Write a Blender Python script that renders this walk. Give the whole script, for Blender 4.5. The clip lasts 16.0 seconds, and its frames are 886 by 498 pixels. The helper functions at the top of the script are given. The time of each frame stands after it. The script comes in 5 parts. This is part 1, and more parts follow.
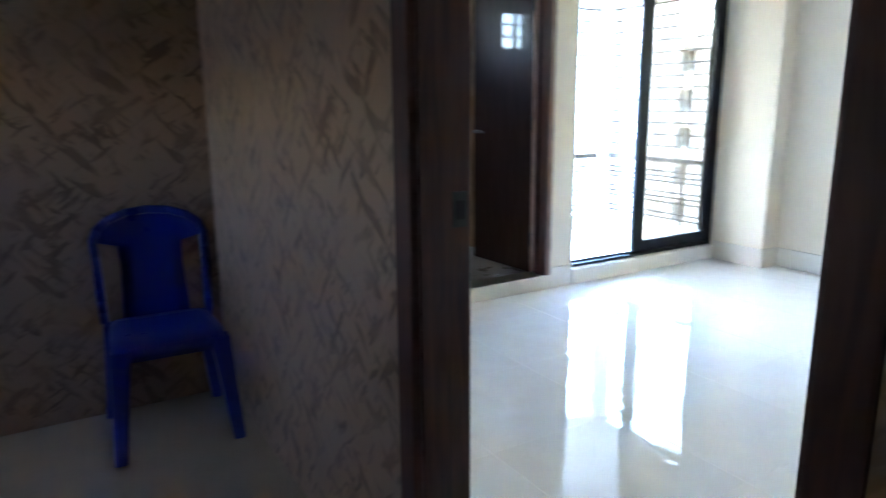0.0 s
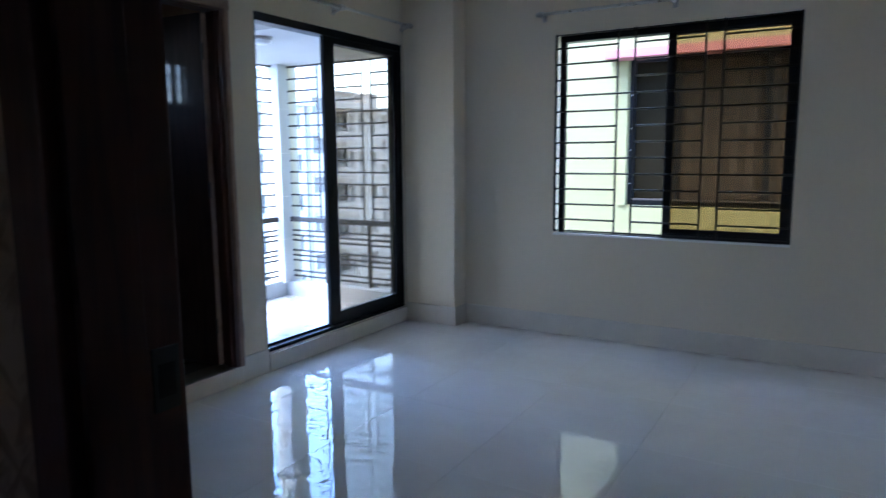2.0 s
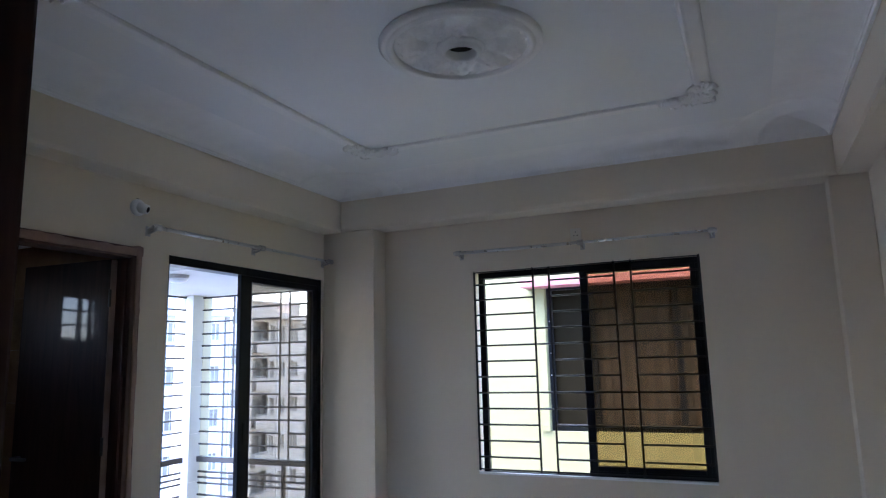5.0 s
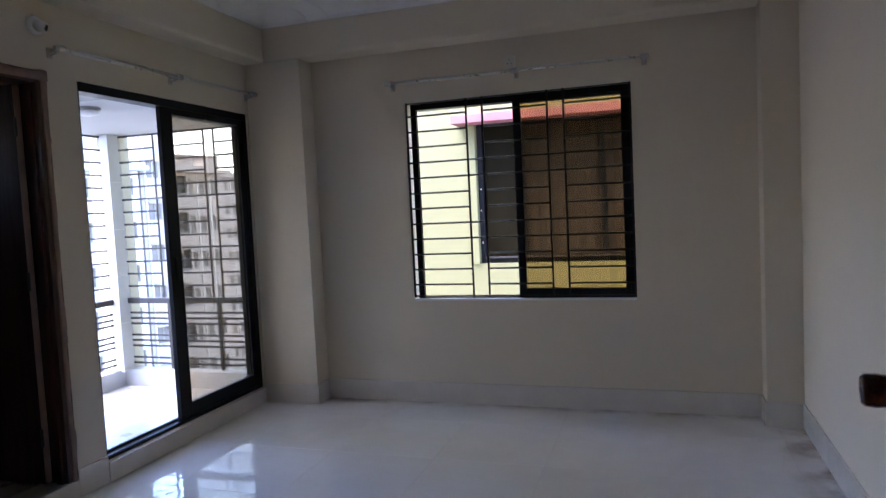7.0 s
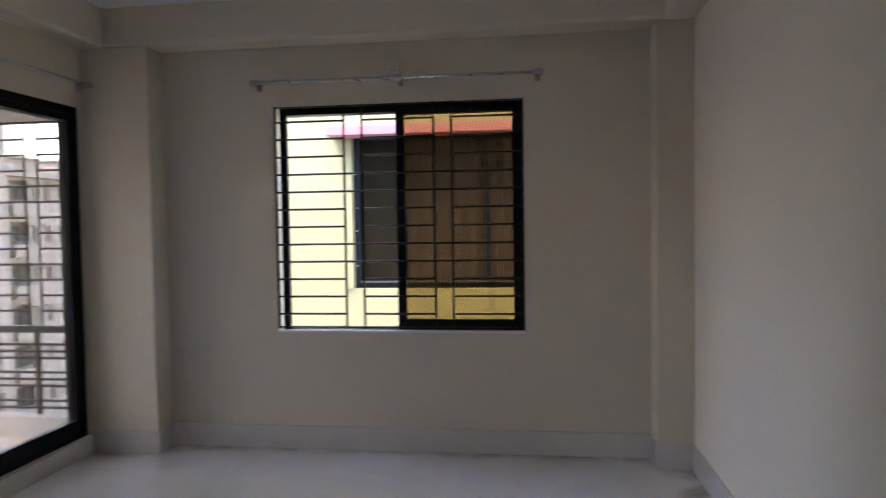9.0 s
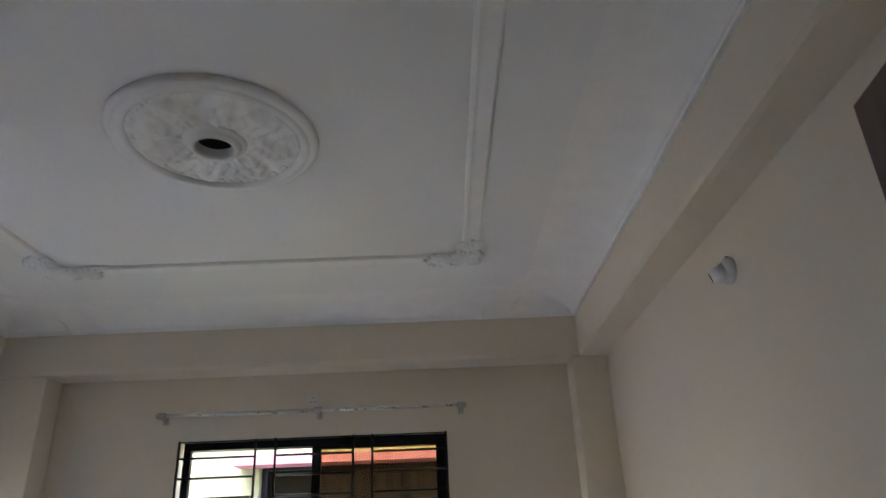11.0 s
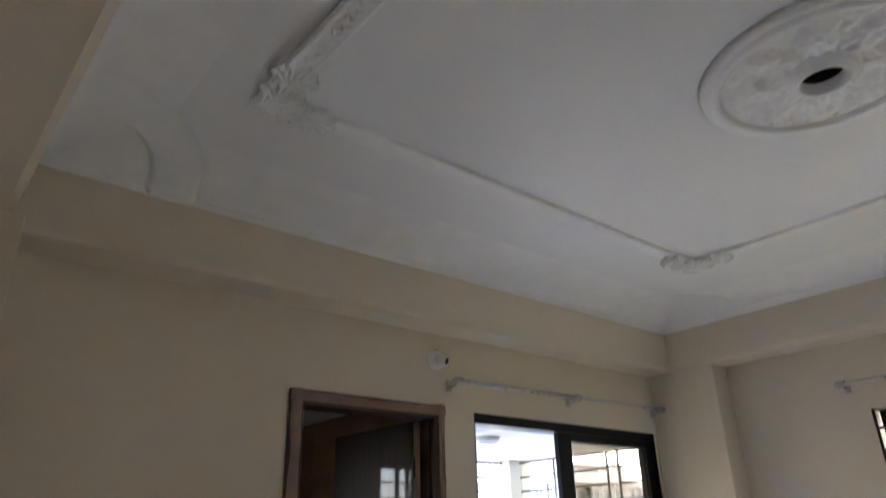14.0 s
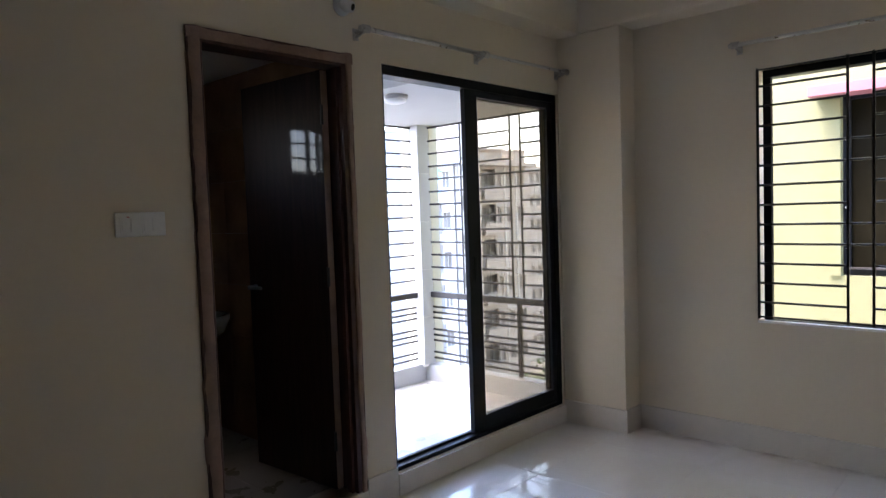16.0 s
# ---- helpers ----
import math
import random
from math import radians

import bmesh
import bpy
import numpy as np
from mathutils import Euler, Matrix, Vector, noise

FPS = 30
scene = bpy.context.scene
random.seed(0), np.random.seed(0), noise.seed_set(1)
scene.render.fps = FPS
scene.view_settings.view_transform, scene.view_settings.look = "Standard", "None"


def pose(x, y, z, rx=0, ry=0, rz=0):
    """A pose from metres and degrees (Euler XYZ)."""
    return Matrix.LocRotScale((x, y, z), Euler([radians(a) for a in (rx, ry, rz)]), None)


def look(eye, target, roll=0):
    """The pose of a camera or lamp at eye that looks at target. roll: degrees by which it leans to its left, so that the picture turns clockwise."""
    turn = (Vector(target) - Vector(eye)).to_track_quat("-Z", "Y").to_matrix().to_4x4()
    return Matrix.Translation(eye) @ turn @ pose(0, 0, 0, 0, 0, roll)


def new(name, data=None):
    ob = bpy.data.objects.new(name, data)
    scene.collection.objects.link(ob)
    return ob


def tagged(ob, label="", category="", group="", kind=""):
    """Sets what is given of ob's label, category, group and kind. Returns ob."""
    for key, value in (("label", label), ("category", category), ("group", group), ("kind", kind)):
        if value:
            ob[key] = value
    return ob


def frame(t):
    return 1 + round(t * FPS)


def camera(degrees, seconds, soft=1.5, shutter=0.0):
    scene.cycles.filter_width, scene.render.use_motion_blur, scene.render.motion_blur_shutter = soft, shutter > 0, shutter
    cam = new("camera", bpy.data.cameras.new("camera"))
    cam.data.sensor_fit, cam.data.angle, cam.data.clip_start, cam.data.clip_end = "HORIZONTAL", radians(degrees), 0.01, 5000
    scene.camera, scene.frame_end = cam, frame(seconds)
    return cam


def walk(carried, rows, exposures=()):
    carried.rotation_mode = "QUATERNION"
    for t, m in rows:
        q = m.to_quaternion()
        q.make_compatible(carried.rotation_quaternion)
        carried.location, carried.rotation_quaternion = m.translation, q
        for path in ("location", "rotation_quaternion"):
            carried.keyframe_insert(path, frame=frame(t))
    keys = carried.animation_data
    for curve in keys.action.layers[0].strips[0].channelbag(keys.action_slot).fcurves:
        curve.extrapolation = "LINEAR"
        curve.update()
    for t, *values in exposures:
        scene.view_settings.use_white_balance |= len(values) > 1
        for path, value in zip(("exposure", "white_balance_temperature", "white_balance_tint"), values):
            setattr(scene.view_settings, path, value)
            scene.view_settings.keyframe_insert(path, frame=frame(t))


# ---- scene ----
cam = camera(66.7, 16.0, soft=1.2, shutter=0.3)
PATH = [
    (0, 3.492, -4.871, 1.280, 77.58, 0.47, 58.80),
    (0.3, 3.408, -4.864, 1.293, 76.12, 1.09, 47.93),
    (0.5, 3.365, -4.848, 1.282, 75.54, 0.85, 44.06),
    (1, 3.255, -4.762, 1.265, 75.23, 1.76, 42.06),
    (1.5, 3.062, -4.640, 1.292, 79.60, 0.05, 40.72),
    (2, 2.976, -4.601, 1.312, 82.08, 0.42, 30.71),
    (2.5, 2.880, -4.543, 1.374, 87.54, 0.87, 24.28),
    (3, 2.919, -4.521, 1.479, 93.95, 2.40, 26.56),
    (5.5, 2.954, -4.505, 1.522, 99.36, 1.39, 24.03),
    (6, 2.955, -4.492, 1.484, 92.07, 2.56, 24.13),
    (6.5, 2.936, -4.490, 1.434, 89.17, 1.23, 22.35),
    (7, 2.879, -4.513, 1.393, 86.50, 2.76, 17.95),
    (7.5, 2.898, -4.435, 1.375, 82.84, 1.24, 15.93),
    (8, 2.859, -4.258, 1.362, 82.31, 3.66, 14.11),
    (8.5, 2.850, -4.146, 1.429, 85.47, 2.13, 14.33),
    (9, 2.737, -4.048, 1.401, 87.85, 0.87, 7.24),
    (9.5, 2.733, -3.961, 1.437, 89.54, 0.05, -3.19),
    (10, 2.779, -3.932, 1.520, 101.60, -0.01, -3.34),
    (10.2, 2.764, -3.962, 1.515, 105.37, 0.64, -3.50),
    (12.5, 2.570, -3.983, 1.614, 120.24, 1.93, 21.78),
    (13, 2.543, -3.957, 1.602, 121.48, 0.55, 34.51),
    (13.5, 2.508, -3.972, 1.643, 120.21, 1.90, 47.71),
    (14, 2.477, -3.962, 1.586, 113.20, 1.44, 50.54),
    (14.5, 2.479, -3.985, 1.510, 104.06, 2.03, 51.88),
    (15, 2.476, -3.967, 1.518, 98.04, 1.49, 48.76),
    (15.5, 2.455, -3.951, 1.434, 91.68, 1.89, 45.21),
    (16, 2.465, -3.936, 1.410, 86.93, 1.96, 43.17),
]
EXPOSE = [
    (0, 6.75, 5300, 10), (0.3, 5.75, 5200, 10), (0.5, 5.5, 5080, 10), (1.0, 4.98, 5000, 10), (1.5, 4.5, 5000, 11), (2.0, 4.19, 4990, 14), (2.5, 3.88, 4980, 16), (3.0, 3.74, 4980, 17),
    (5.5, 4.42, 5470, 23), (6.0, 4.18, 5570, 24), (7.0, 4.0, 5750, 25), (8.5, 4.15, 5980, 27), (9.0, 4.17, 6130, 27), (10.0, 4.43, 6150, 22), (12.5, 4.93, 6150, 20), (13.5, 5.0, 6300, 21), (14.0, 5.03, 6350, 21), (14.5, 4.92, 6450, 23), (15.0, 4.6, 6450, 24), (16.0, 4.17, 6370, 22),
]
walk(cam, [(t, pose(x, y, z, a, b, c)) for t, x, y, z, a, b, c in PATH], EXPOSE)

# ---- world, sun ----
world = bpy.data.worlds.new("sky")
scene.world = world
world.use_nodes = True
wt = world.node_tree
sky = wt.nodes.new("ShaderNodeTexSky")
sky.sky_type, sky.sun_disc = "NISHITA", False
sky.sun_elevation, sky.sun_rotation = radians(61.6), radians(-139.4)
sky.air_density, sky.dust_density, sky.ozone_density = 1.0, 1.2, 1.4
wt.nodes["Background"].inputs["Strength"].default_value = 0.15
wt.links.new(sky.outputs["Color"], wt.nodes["Background"].inputs["Color"])
sun_data = bpy.data.lights.new("sun", "SUN")
sun_data.energy, sun_data.angle, sun_data.color = 0.9, radians(30), (1.0, 0.98, 0.95)
sun = new("sun", sun_data)
sun.matrix_world = look((-12, -14, 34), (0, 0, 0))


XR, YB, YH = 3.647, -4.09, -4.228      # right wall, back wall's room and hall faces


# ---- materials ----
def material(name, color, rough=0.6, metal=0.0, vary=0.08, scale=4.0, fine=60.0, bump=0.0, bump_scale=80.0, rough_vary=0.05, coat=0.0, per_object=0.0):
    """A painted, stone, metal or wooden surface: two scales of colour variation, uneven gloss and fine relief."""
    m = bpy.data.materials.new(name)
    m.use_nodes = True
    nt = m.node_tree
    nd, lk = nt.nodes, nt.links
    b = nd["Principled BSDF"]
    b.inputs["Metallic"].default_value = metal
    b.inputs["Coat Weight"].default_value = coat
    b.inputs["Coat Roughness"].default_value = 0.06
    co = nd.new("ShaderNodeNewGeometry")
    n1, n2 = nd.new("ShaderNodeTexNoise"), nd.new("ShaderNodeTexNoise")
    n1.inputs["Scale"].default_value, n1.inputs["Detail"].default_value = scale, 5
    n2.inputs["Scale"].default_value, n2.inputs["Detail"].default_value = fine, 3
    lk.new(co.outputs["Position"], n1.inputs["Vector"])
    lk.new(co.outputs["Position"], n2.inputs["Vector"])
    add = nd.new("ShaderNodeMath")
    add.operation = "MULTIPLY_ADD"
    add.inputs[1].default_value = 0.35
    lk.new(n2.outputs["Fac"], add.inputs[0])
    lk.new(n1.outputs["Fac"], add.inputs[2])
    mr = nd.new("ShaderNodeMapRange")
    mr.inputs["From Min"].default_value, mr.inputs["From Max"].default_value = 0.35, 1.0
    mr.inputs["To Min"].default_value, mr.inputs["To Max"].default_value = 1 - vary, 1 + vary
    lk.new(add.outputs[0], mr.inputs["Value"])
    last = mr.outputs["Result"]
    if per_object:
        info = nd.new("ShaderNodeObjectInfo")
        mo = nd.new("ShaderNodeMapRange")
        mo.inputs["To Min"].default_value, mo.inputs["To Max"].default_value = 1 - per_object, 1 + per_object
        lk.new(info.outputs["Random"], mo.inputs["Value"])
        mm = nd.new("ShaderNodeMath")
        mm.operation = "MULTIPLY"
        lk.new(last, mm.inputs[0])
        lk.new(mo.outputs["Result"], mm.inputs[1])
        last = mm.outputs[0]
    mul = nd.new("ShaderNodeVectorMath")
    mul.operation = "SCALE"
    mul.inputs[0].default_value = color
    lk.new(last, mul.inputs["Scale"])
    lk.new(mul.outputs["Vector"], b.inputs["Base Color"])
    rr = nd.new("ShaderNodeMapRange")
    rr.inputs["From Min"].default_value, rr.inputs["From Max"].default_value = 0.3, 0.7
    rr.inputs["To Min"].default_value, rr.inputs["To Max"].default_value = max(0.01, rough - rough_vary), min(1, rough + rough_vary)
    lk.new(n1.outputs["Fac"], rr.inputs["Value"])
    lk.new(rr.outputs["Result"], b.inputs["Roughness"])
    if bump:
        nb = nd.new("ShaderNodeTexNoise")
        nb.inputs["Scale"].default_value, nb.inputs["Detail"].default_value = bump_scale, 3
        lk.new(co.outputs["Position"], nb.inputs["Vector"])
        bp = nd.new("ShaderNodeBump")
        bp.inputs["Strength"].default_value, bp.inputs["Distance"].default_value = min(1, bump), 0.002 * max(1, bump)
        lk.new(nb.outputs["Fac"], bp.inputs["Height"])
        lk.new(bp.outputs["Normal"], b.inputs["Normal"])
    return m


def wood(name, dark, light, rough=0.4, coat=0.0, grain=(14, 14, 1.2), bump=0.25):
    """Varnished timber with its grain along z."""
    m = bpy.data.materials.new(name)
    m.use_nodes = True
    nd, lk = m.node_tree.nodes, m.node_tree.links
    b = nd["Principled BSDF"]
    b.inputs["Roughness"].default_value, b.inputs["Coat Weight"].default_value = rough, coat
    b.inputs["Coat Roughness"].default_value = 0.04
    co, mp = nd.new("ShaderNodeTexCoord"), nd.new("ShaderNodeMapping")
    mp.inputs["Scale"].default_value = grain
    n = nd.new("ShaderNodeTexNoise")
    n.inputs["Scale"].default_value, n.inputs["Detail"].default_value, n.inputs["Distortion"].default_value = 3.0, 6, 0.8
    r = nd.new("ShaderNodeValToRGB")
    r.color_ramp.elements[0].position, r.color_ramp.elements[1].position = 0.32, 0.7
    r.color_ramp.elements[0].color, r.color_ramp.elements[1].color = (*dark, 1), (*light, 1)
    lk.new(co.outputs["Object"], mp.inputs["Vector"])
    lk.new(mp.outputs["Vector"], n.inputs["Vector"])
    lk.new(n.outputs["Fac"], r.inputs["Fac"])
    lk.new(r.outputs["Color"], b.inputs["Base Color"])
    if bump:
        bp = nd.new("ShaderNodeBump")
        bp.inputs["Strength"].default_value, bp.inputs["Distance"].default_value = bump, 0.001
        lk.new(n.outputs["Fac"], bp.inputs["Height"])
        lk.new(bp.outputs["Normal"], b.inputs["Normal"])
    return m


def glass(name, tint, rough=0.02):
    """A thin pane whose two faces tint the light going straight through, with a mirror gloss that grows towards grazing views."""
    m = bpy.data.materials.new(name)
    m.use_nodes = True
    nd, lk = m.node_tree.nodes, m.node_tree.links
    nd.remove(nd["Principled BSDF"])
    tr, gl, lw, pw, mr, mx = (nd.new(k) for k in ("ShaderNodeBsdfTransparent", "ShaderNodeBsdfGlossy", "ShaderNodeLayerWeight", "ShaderNodeMath", "ShaderNodeMapRange", "ShaderNodeMixShader"))
    tr.inputs["Color"].default_value = (*[c ** 0.5 for c in tint], 1)
    gl.inputs["Roughness"].default_value = rough
    lw.inputs["Blend"].default_value = 0.5
    pw.operation = "POWER"
    pw.inputs[1].default_value = 4.0
    mr.inputs["To Min"].default_value, mr.inputs["To Max"].default_value = 0.03, 0.6
    lk.new(lw.outputs["Facing"], pw.inputs[0])
    lk.new(pw.outputs[0], mr.inputs["Value"])
    lk.new(mr.outputs["Result"], mx.inputs[0])
    lk.new(tr.outputs[0], mx.inputs[1])
    lk.new(gl.outputs[0], mx.inputs[2])
    lk.new(mx.outputs[0], nd["Material Output"].inputs["Surface"])
    return m


def floor_tile_material():
    """Polished off-white porcelain with faint clouding and a slight wave in its shine."""
    m = bpy.data.materials.new("polished_porcelain")
    m.use_nodes = True
    nd, lk = m.node_tree.nodes, m.node_tree.links
    b = nd["Principled BSDF"]
    co, info = nd.new("ShaderNodeNewGeometry"), nd.new("ShaderNodeObjectInfo")
    off = nd.new("ShaderNodeVectorMath")
    off.operation = "MULTIPLY_ADD"
    off.inputs[1].default_value = (1, 1, 1)
    sc = nd.new("ShaderNodeVectorMath")
    sc.operation = "SCALE"
    sc.inputs[0].default_value = (7, 11, 3)
    lk.new(info.outputs["Random"], sc.inputs["Scale"])
    lk.new(co.outputs["Position"], off.inputs[0])
    lk.new(sc.outputs["Vector"], off.inputs[2])
    n = nd.new("ShaderNodeTexNoise")
    n.inputs["Scale"].default_value, n.inputs["Detail"].default_value, n.inputs["Distortion"].default_value = 2.2, 7, 1.4
    lk.new(off.outputs["Vector"], n.inputs["Vector"])
    r = nd.new("ShaderNodeValToRGB")
    r.color_ramp.elements[0].position, r.color_ramp.elements[1].position = 0.3, 0.75
    r.color_ramp.elements[0].color, r.color_ramp.elements[1].color = (0.82, 0.775, 0.715, 1), (0.87, 0.835, 0.785, 1)
    lk.new(n.outputs["Fac"], r.inputs["Fac"])
    d = nd.new("ShaderNodeTexNoise")
    d.inputs["Scale"].default_value, d.inputs["Detail"].default_value = 1.3, 6
    lk.new(co.outputs["Position"], d.inputs["Vector"])
    rr = nd.new("ShaderNodeMapRange")
    rr.inputs["From Min"].default_value, rr.inputs["From Max"].default_value = 0.35, 0.75
    rr.inputs["To Min"].default_value, rr.inputs["To Max"].default_value = 0.006, 0.024
    lk.new(d.outputs["Fac"], rr.inputs["Value"])
    lk.new(rr.outputs["Result"], b.inputs["Roughness"])
    dirt = nd.new("ShaderNodeMapRange")
    dirt.inputs["From Min"].default_value, dirt.inputs["From Max"].default_value = 0.4, 0.8
    dirt.inputs["To Min"].default_value, dirt.inputs["To Max"].default_value = 1.0, 0.92
    lk.new(d.outputs["Fac"], dirt.inputs["Value"])
    mul = nd.new("ShaderNodeVectorMath")
    mul.operation = "SCALE"
    lk.new(r.outputs["Color"], mul.inputs[0])
    lk.new(dirt.outputs["Result"], mul.inputs["Scale"])
    lk.new(mul.outputs["Vector"], b.inputs["Base Color"])
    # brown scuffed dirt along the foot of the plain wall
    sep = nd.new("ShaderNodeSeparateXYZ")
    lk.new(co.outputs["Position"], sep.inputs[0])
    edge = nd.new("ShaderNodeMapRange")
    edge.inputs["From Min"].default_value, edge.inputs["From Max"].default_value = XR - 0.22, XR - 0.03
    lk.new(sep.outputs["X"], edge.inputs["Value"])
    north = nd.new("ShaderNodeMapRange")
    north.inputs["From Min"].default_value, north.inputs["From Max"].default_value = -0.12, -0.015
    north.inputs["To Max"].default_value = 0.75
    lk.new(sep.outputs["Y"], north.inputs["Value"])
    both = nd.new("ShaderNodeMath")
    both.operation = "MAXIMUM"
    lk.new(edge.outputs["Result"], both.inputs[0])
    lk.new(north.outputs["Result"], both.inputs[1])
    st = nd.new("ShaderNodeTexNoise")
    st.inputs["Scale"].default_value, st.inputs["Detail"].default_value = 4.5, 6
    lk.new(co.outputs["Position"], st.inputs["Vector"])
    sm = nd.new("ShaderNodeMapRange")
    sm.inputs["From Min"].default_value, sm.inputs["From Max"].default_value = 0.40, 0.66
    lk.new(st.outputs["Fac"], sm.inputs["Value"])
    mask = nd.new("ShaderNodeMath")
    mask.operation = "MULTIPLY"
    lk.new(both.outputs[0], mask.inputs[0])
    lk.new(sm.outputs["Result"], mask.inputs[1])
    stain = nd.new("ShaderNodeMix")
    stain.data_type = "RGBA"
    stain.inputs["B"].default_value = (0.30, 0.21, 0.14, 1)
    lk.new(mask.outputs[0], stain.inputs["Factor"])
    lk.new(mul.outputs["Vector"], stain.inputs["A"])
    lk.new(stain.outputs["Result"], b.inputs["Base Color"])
    w = nd.new("ShaderNodeTexNoise")
    w.inputs["Scale"].default_value, w.inputs["Detail"].default_value = 8.5, 1
    lk.new(off.outputs["Vector"], w.inputs["Vector"])
    bp = nd.new("ShaderNodeBump")
    bp.inputs["Strength"].default_value, bp.inputs["Distance"].default_value = 0.32, 0.004
    lk.new(w.outputs["Fac"], bp.inputs["Height"])
    lk.new(bp.outputs["Normal"], b.inputs["Normal"])
    b.inputs["Specular IOR Level"].default_value = 0.72
    return m


def strokes_material(name, base, stroke, facing="y", rough=0.35):
    """Wall tile printed with short slanting feather-like strokes."""
    m = bpy.data.materials.new(name)
    m.use_nodes = True
    nd, lk = m.node_tree.nodes, m.node_tree.links
    b = nd["Principled BSDF"]
    b.inputs["Roughness"].default_value = rough
    co = nd.new("ShaderNodeNewGeometry")
    total = None
    for k, ang in enumerate((38, -48)):
        mp = nd.new("ShaderNodeMapping")
        mp.vector_type = "TEXTURE"
        mp.inputs["Rotation"].default_value = (0, radians(ang), 0) if facing == "y" else (radians(ang), 0, 0)
        mp.inputs["Scale"].default_value = (0.13, 1.0, 0.035) if facing == "y" else (1.0, 0.13, 0.035)
        mp.inputs["Location"].default_value = (0.3 * k, 0, 0.17 * k)
        lk.new(co.outputs["Position"], mp.inputs["Vector"])
        v = nd.new("ShaderNodeTexNoise")
        v.inputs["Scale"].default_value, v.inputs["Detail"].default_value, v.inputs["Distortion"].default_value = 1.0, 3, 0.5
        lk.new(mp.outputs["Vector"], v.inputs["Vector"])
        r = nd.new("ShaderNodeMapRange")
        r.inputs["From Min"].default_value, r.inputs["From Max"].default_value = 0.54, 0.63
        lk.new(v.outputs["Fac"], r.inputs["Value"])
        if total is None:
            total = r.outputs["Result"]
        else:
            mx = nd.new("ShaderNodeMath")
            mx.operation = "MAXIMUM"
            lk.new(total, mx.inputs[0])
            lk.new(r.outputs["Result"], mx.inputs[1])
            total = mx.outputs[0]
    cloud = nd.new("ShaderNodeTexNoise")
    cloud.inputs["Scale"].default_value, cloud.inputs["Detail"].default_value = 5, 5
    lk.new(co.outputs["Position"], cloud.inputs["Vector"])
    fac = nd.new("ShaderNodeMath")
    fac.operation = "MULTIPLY"
    lift = nd.new("ShaderNodeMapRange")
    lift.inputs["From Min"].default_value, lift.inputs["From Max"].default_value = 0.25, 0.6
    lk.new(cloud.outputs["Fac"], lift.inputs["Value"])
    lk.new(total, fac.inputs[0])
    lk.new(lift.outputs["Result"], fac.inputs[1])
    mix = nd.new("ShaderNodeMix")
    mix.data_type = "RGBA"
    mix.inputs["A"].default_value, mix.inputs["B"].default_value = (*base, 1), (*stroke, 1)
    lk.new(fac.outputs[0], mix.inputs["Factor"])
    lk.new(mix.outputs["Result"], b.inputs["Base Color"])
    return m


WALL = material("cream_wall_paint", (0.75, 0.664, 0.532), 0.6, vary=0.035, scale=1.6, fine=25, bump=0.25, bump_scale=35)
CEIL = material("white_ceiling_paint", (0.85, 0.85, 0.84), 0.65, vary=0.03, scale=2.0, bump=0.15, bump_scale=40)
PLASTER = material("white_plaster", (0.89, 0.88, 0.86), 0.6, vary=0.05, scale=9, fine=120, bump=0.3, bump_scale=140)
PLASTER_DUSTY = material("dusty_plaster", (0.92, 0.905, 0.875), 0.7, vary=0.13, scale=14, fine=90, bump=0.5, bump_scale=130)
SKIRT = material("grey_marble_skirting", (0.74, 0.69, 0.62), 0.22, vary=0.06, scale=7, fine=40, coat=0.2)
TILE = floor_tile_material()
GROUT = material("grey_grout", (0.74, 0.72, 0.685), 0.9, vary=0.15, scale=20)
BLACK_ALU = material("black_aluminium", (0.008, 0.009, 0.013), 0.38, vary=0.2, scale=12)
IRON = material("black_painted_iron", (0.02, 0.018, 0.017), 0.5, vary=0.3, scale=30, bump=0.3)
IRON_BROWN = material("brown_painted_iron", (0.035, 0.03, 0.028), 0.5, vary=0.2, scale=30)
BRONZE = glass("bronze_glass", (0.50, 0.405, 0.285))
AMBER = glass("amber_glass", (0.39, 0.28, 0.13))
GREY_GLASS = glass("clear_glass", (0.93, 0.95, 0.95))
CHROME = material("brushed_steel", (0.62, 0.61, 0.59), 0.3, metal=1.0, vary=0.06, scale=30)
STEEL_DULL = material("dull_grey_metal", (0.50, 0.48, 0.46), 0.45, metal=0.5, vary=0.15, scale=60)
FRAME_WOOD = wood("dark_frame_wood", (0.046, 0.0125, 0.008), (0.105, 0.034, 0.021), 0.5, 0.0)
FRAME_WORN = material("worn_frame_face", (0.30, 0.195, 0.15), 0.65, vary=0.28, scale=11, fine=70, bump=0.5, bump_scale=90)
FRAME_RED = wood("reddish_frame_wood", (0.05, 0.018, 0.013), (0.095, 0.04, 0.03), 0.45, 0.1)
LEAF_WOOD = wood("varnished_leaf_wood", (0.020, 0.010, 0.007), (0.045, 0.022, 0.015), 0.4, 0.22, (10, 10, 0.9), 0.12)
DOOR_WOOD = wood("brown_door_wood", (0.062, 0.035, 0.026), (0.115, 0.067, 0.05), 0.42, 0.1, (12, 12, 1), 0.35)
KNOB_WOOD = wood("amber_knob_wood", (0.10, 0.028, 0.010), (0.26, 0.085, 0.03), 0.18, 0.7, (30, 30, 30), 0.0)
WHITE_PLASTIC = material("white_plastic", (0.86, 0.86, 0.86), 0.35, vary=0.03, scale=20)
CREAM_PLASTIC = material("cream_plastic", (0.74, 0.70, 0.63), 0.4, vary=0.04, scale=20)
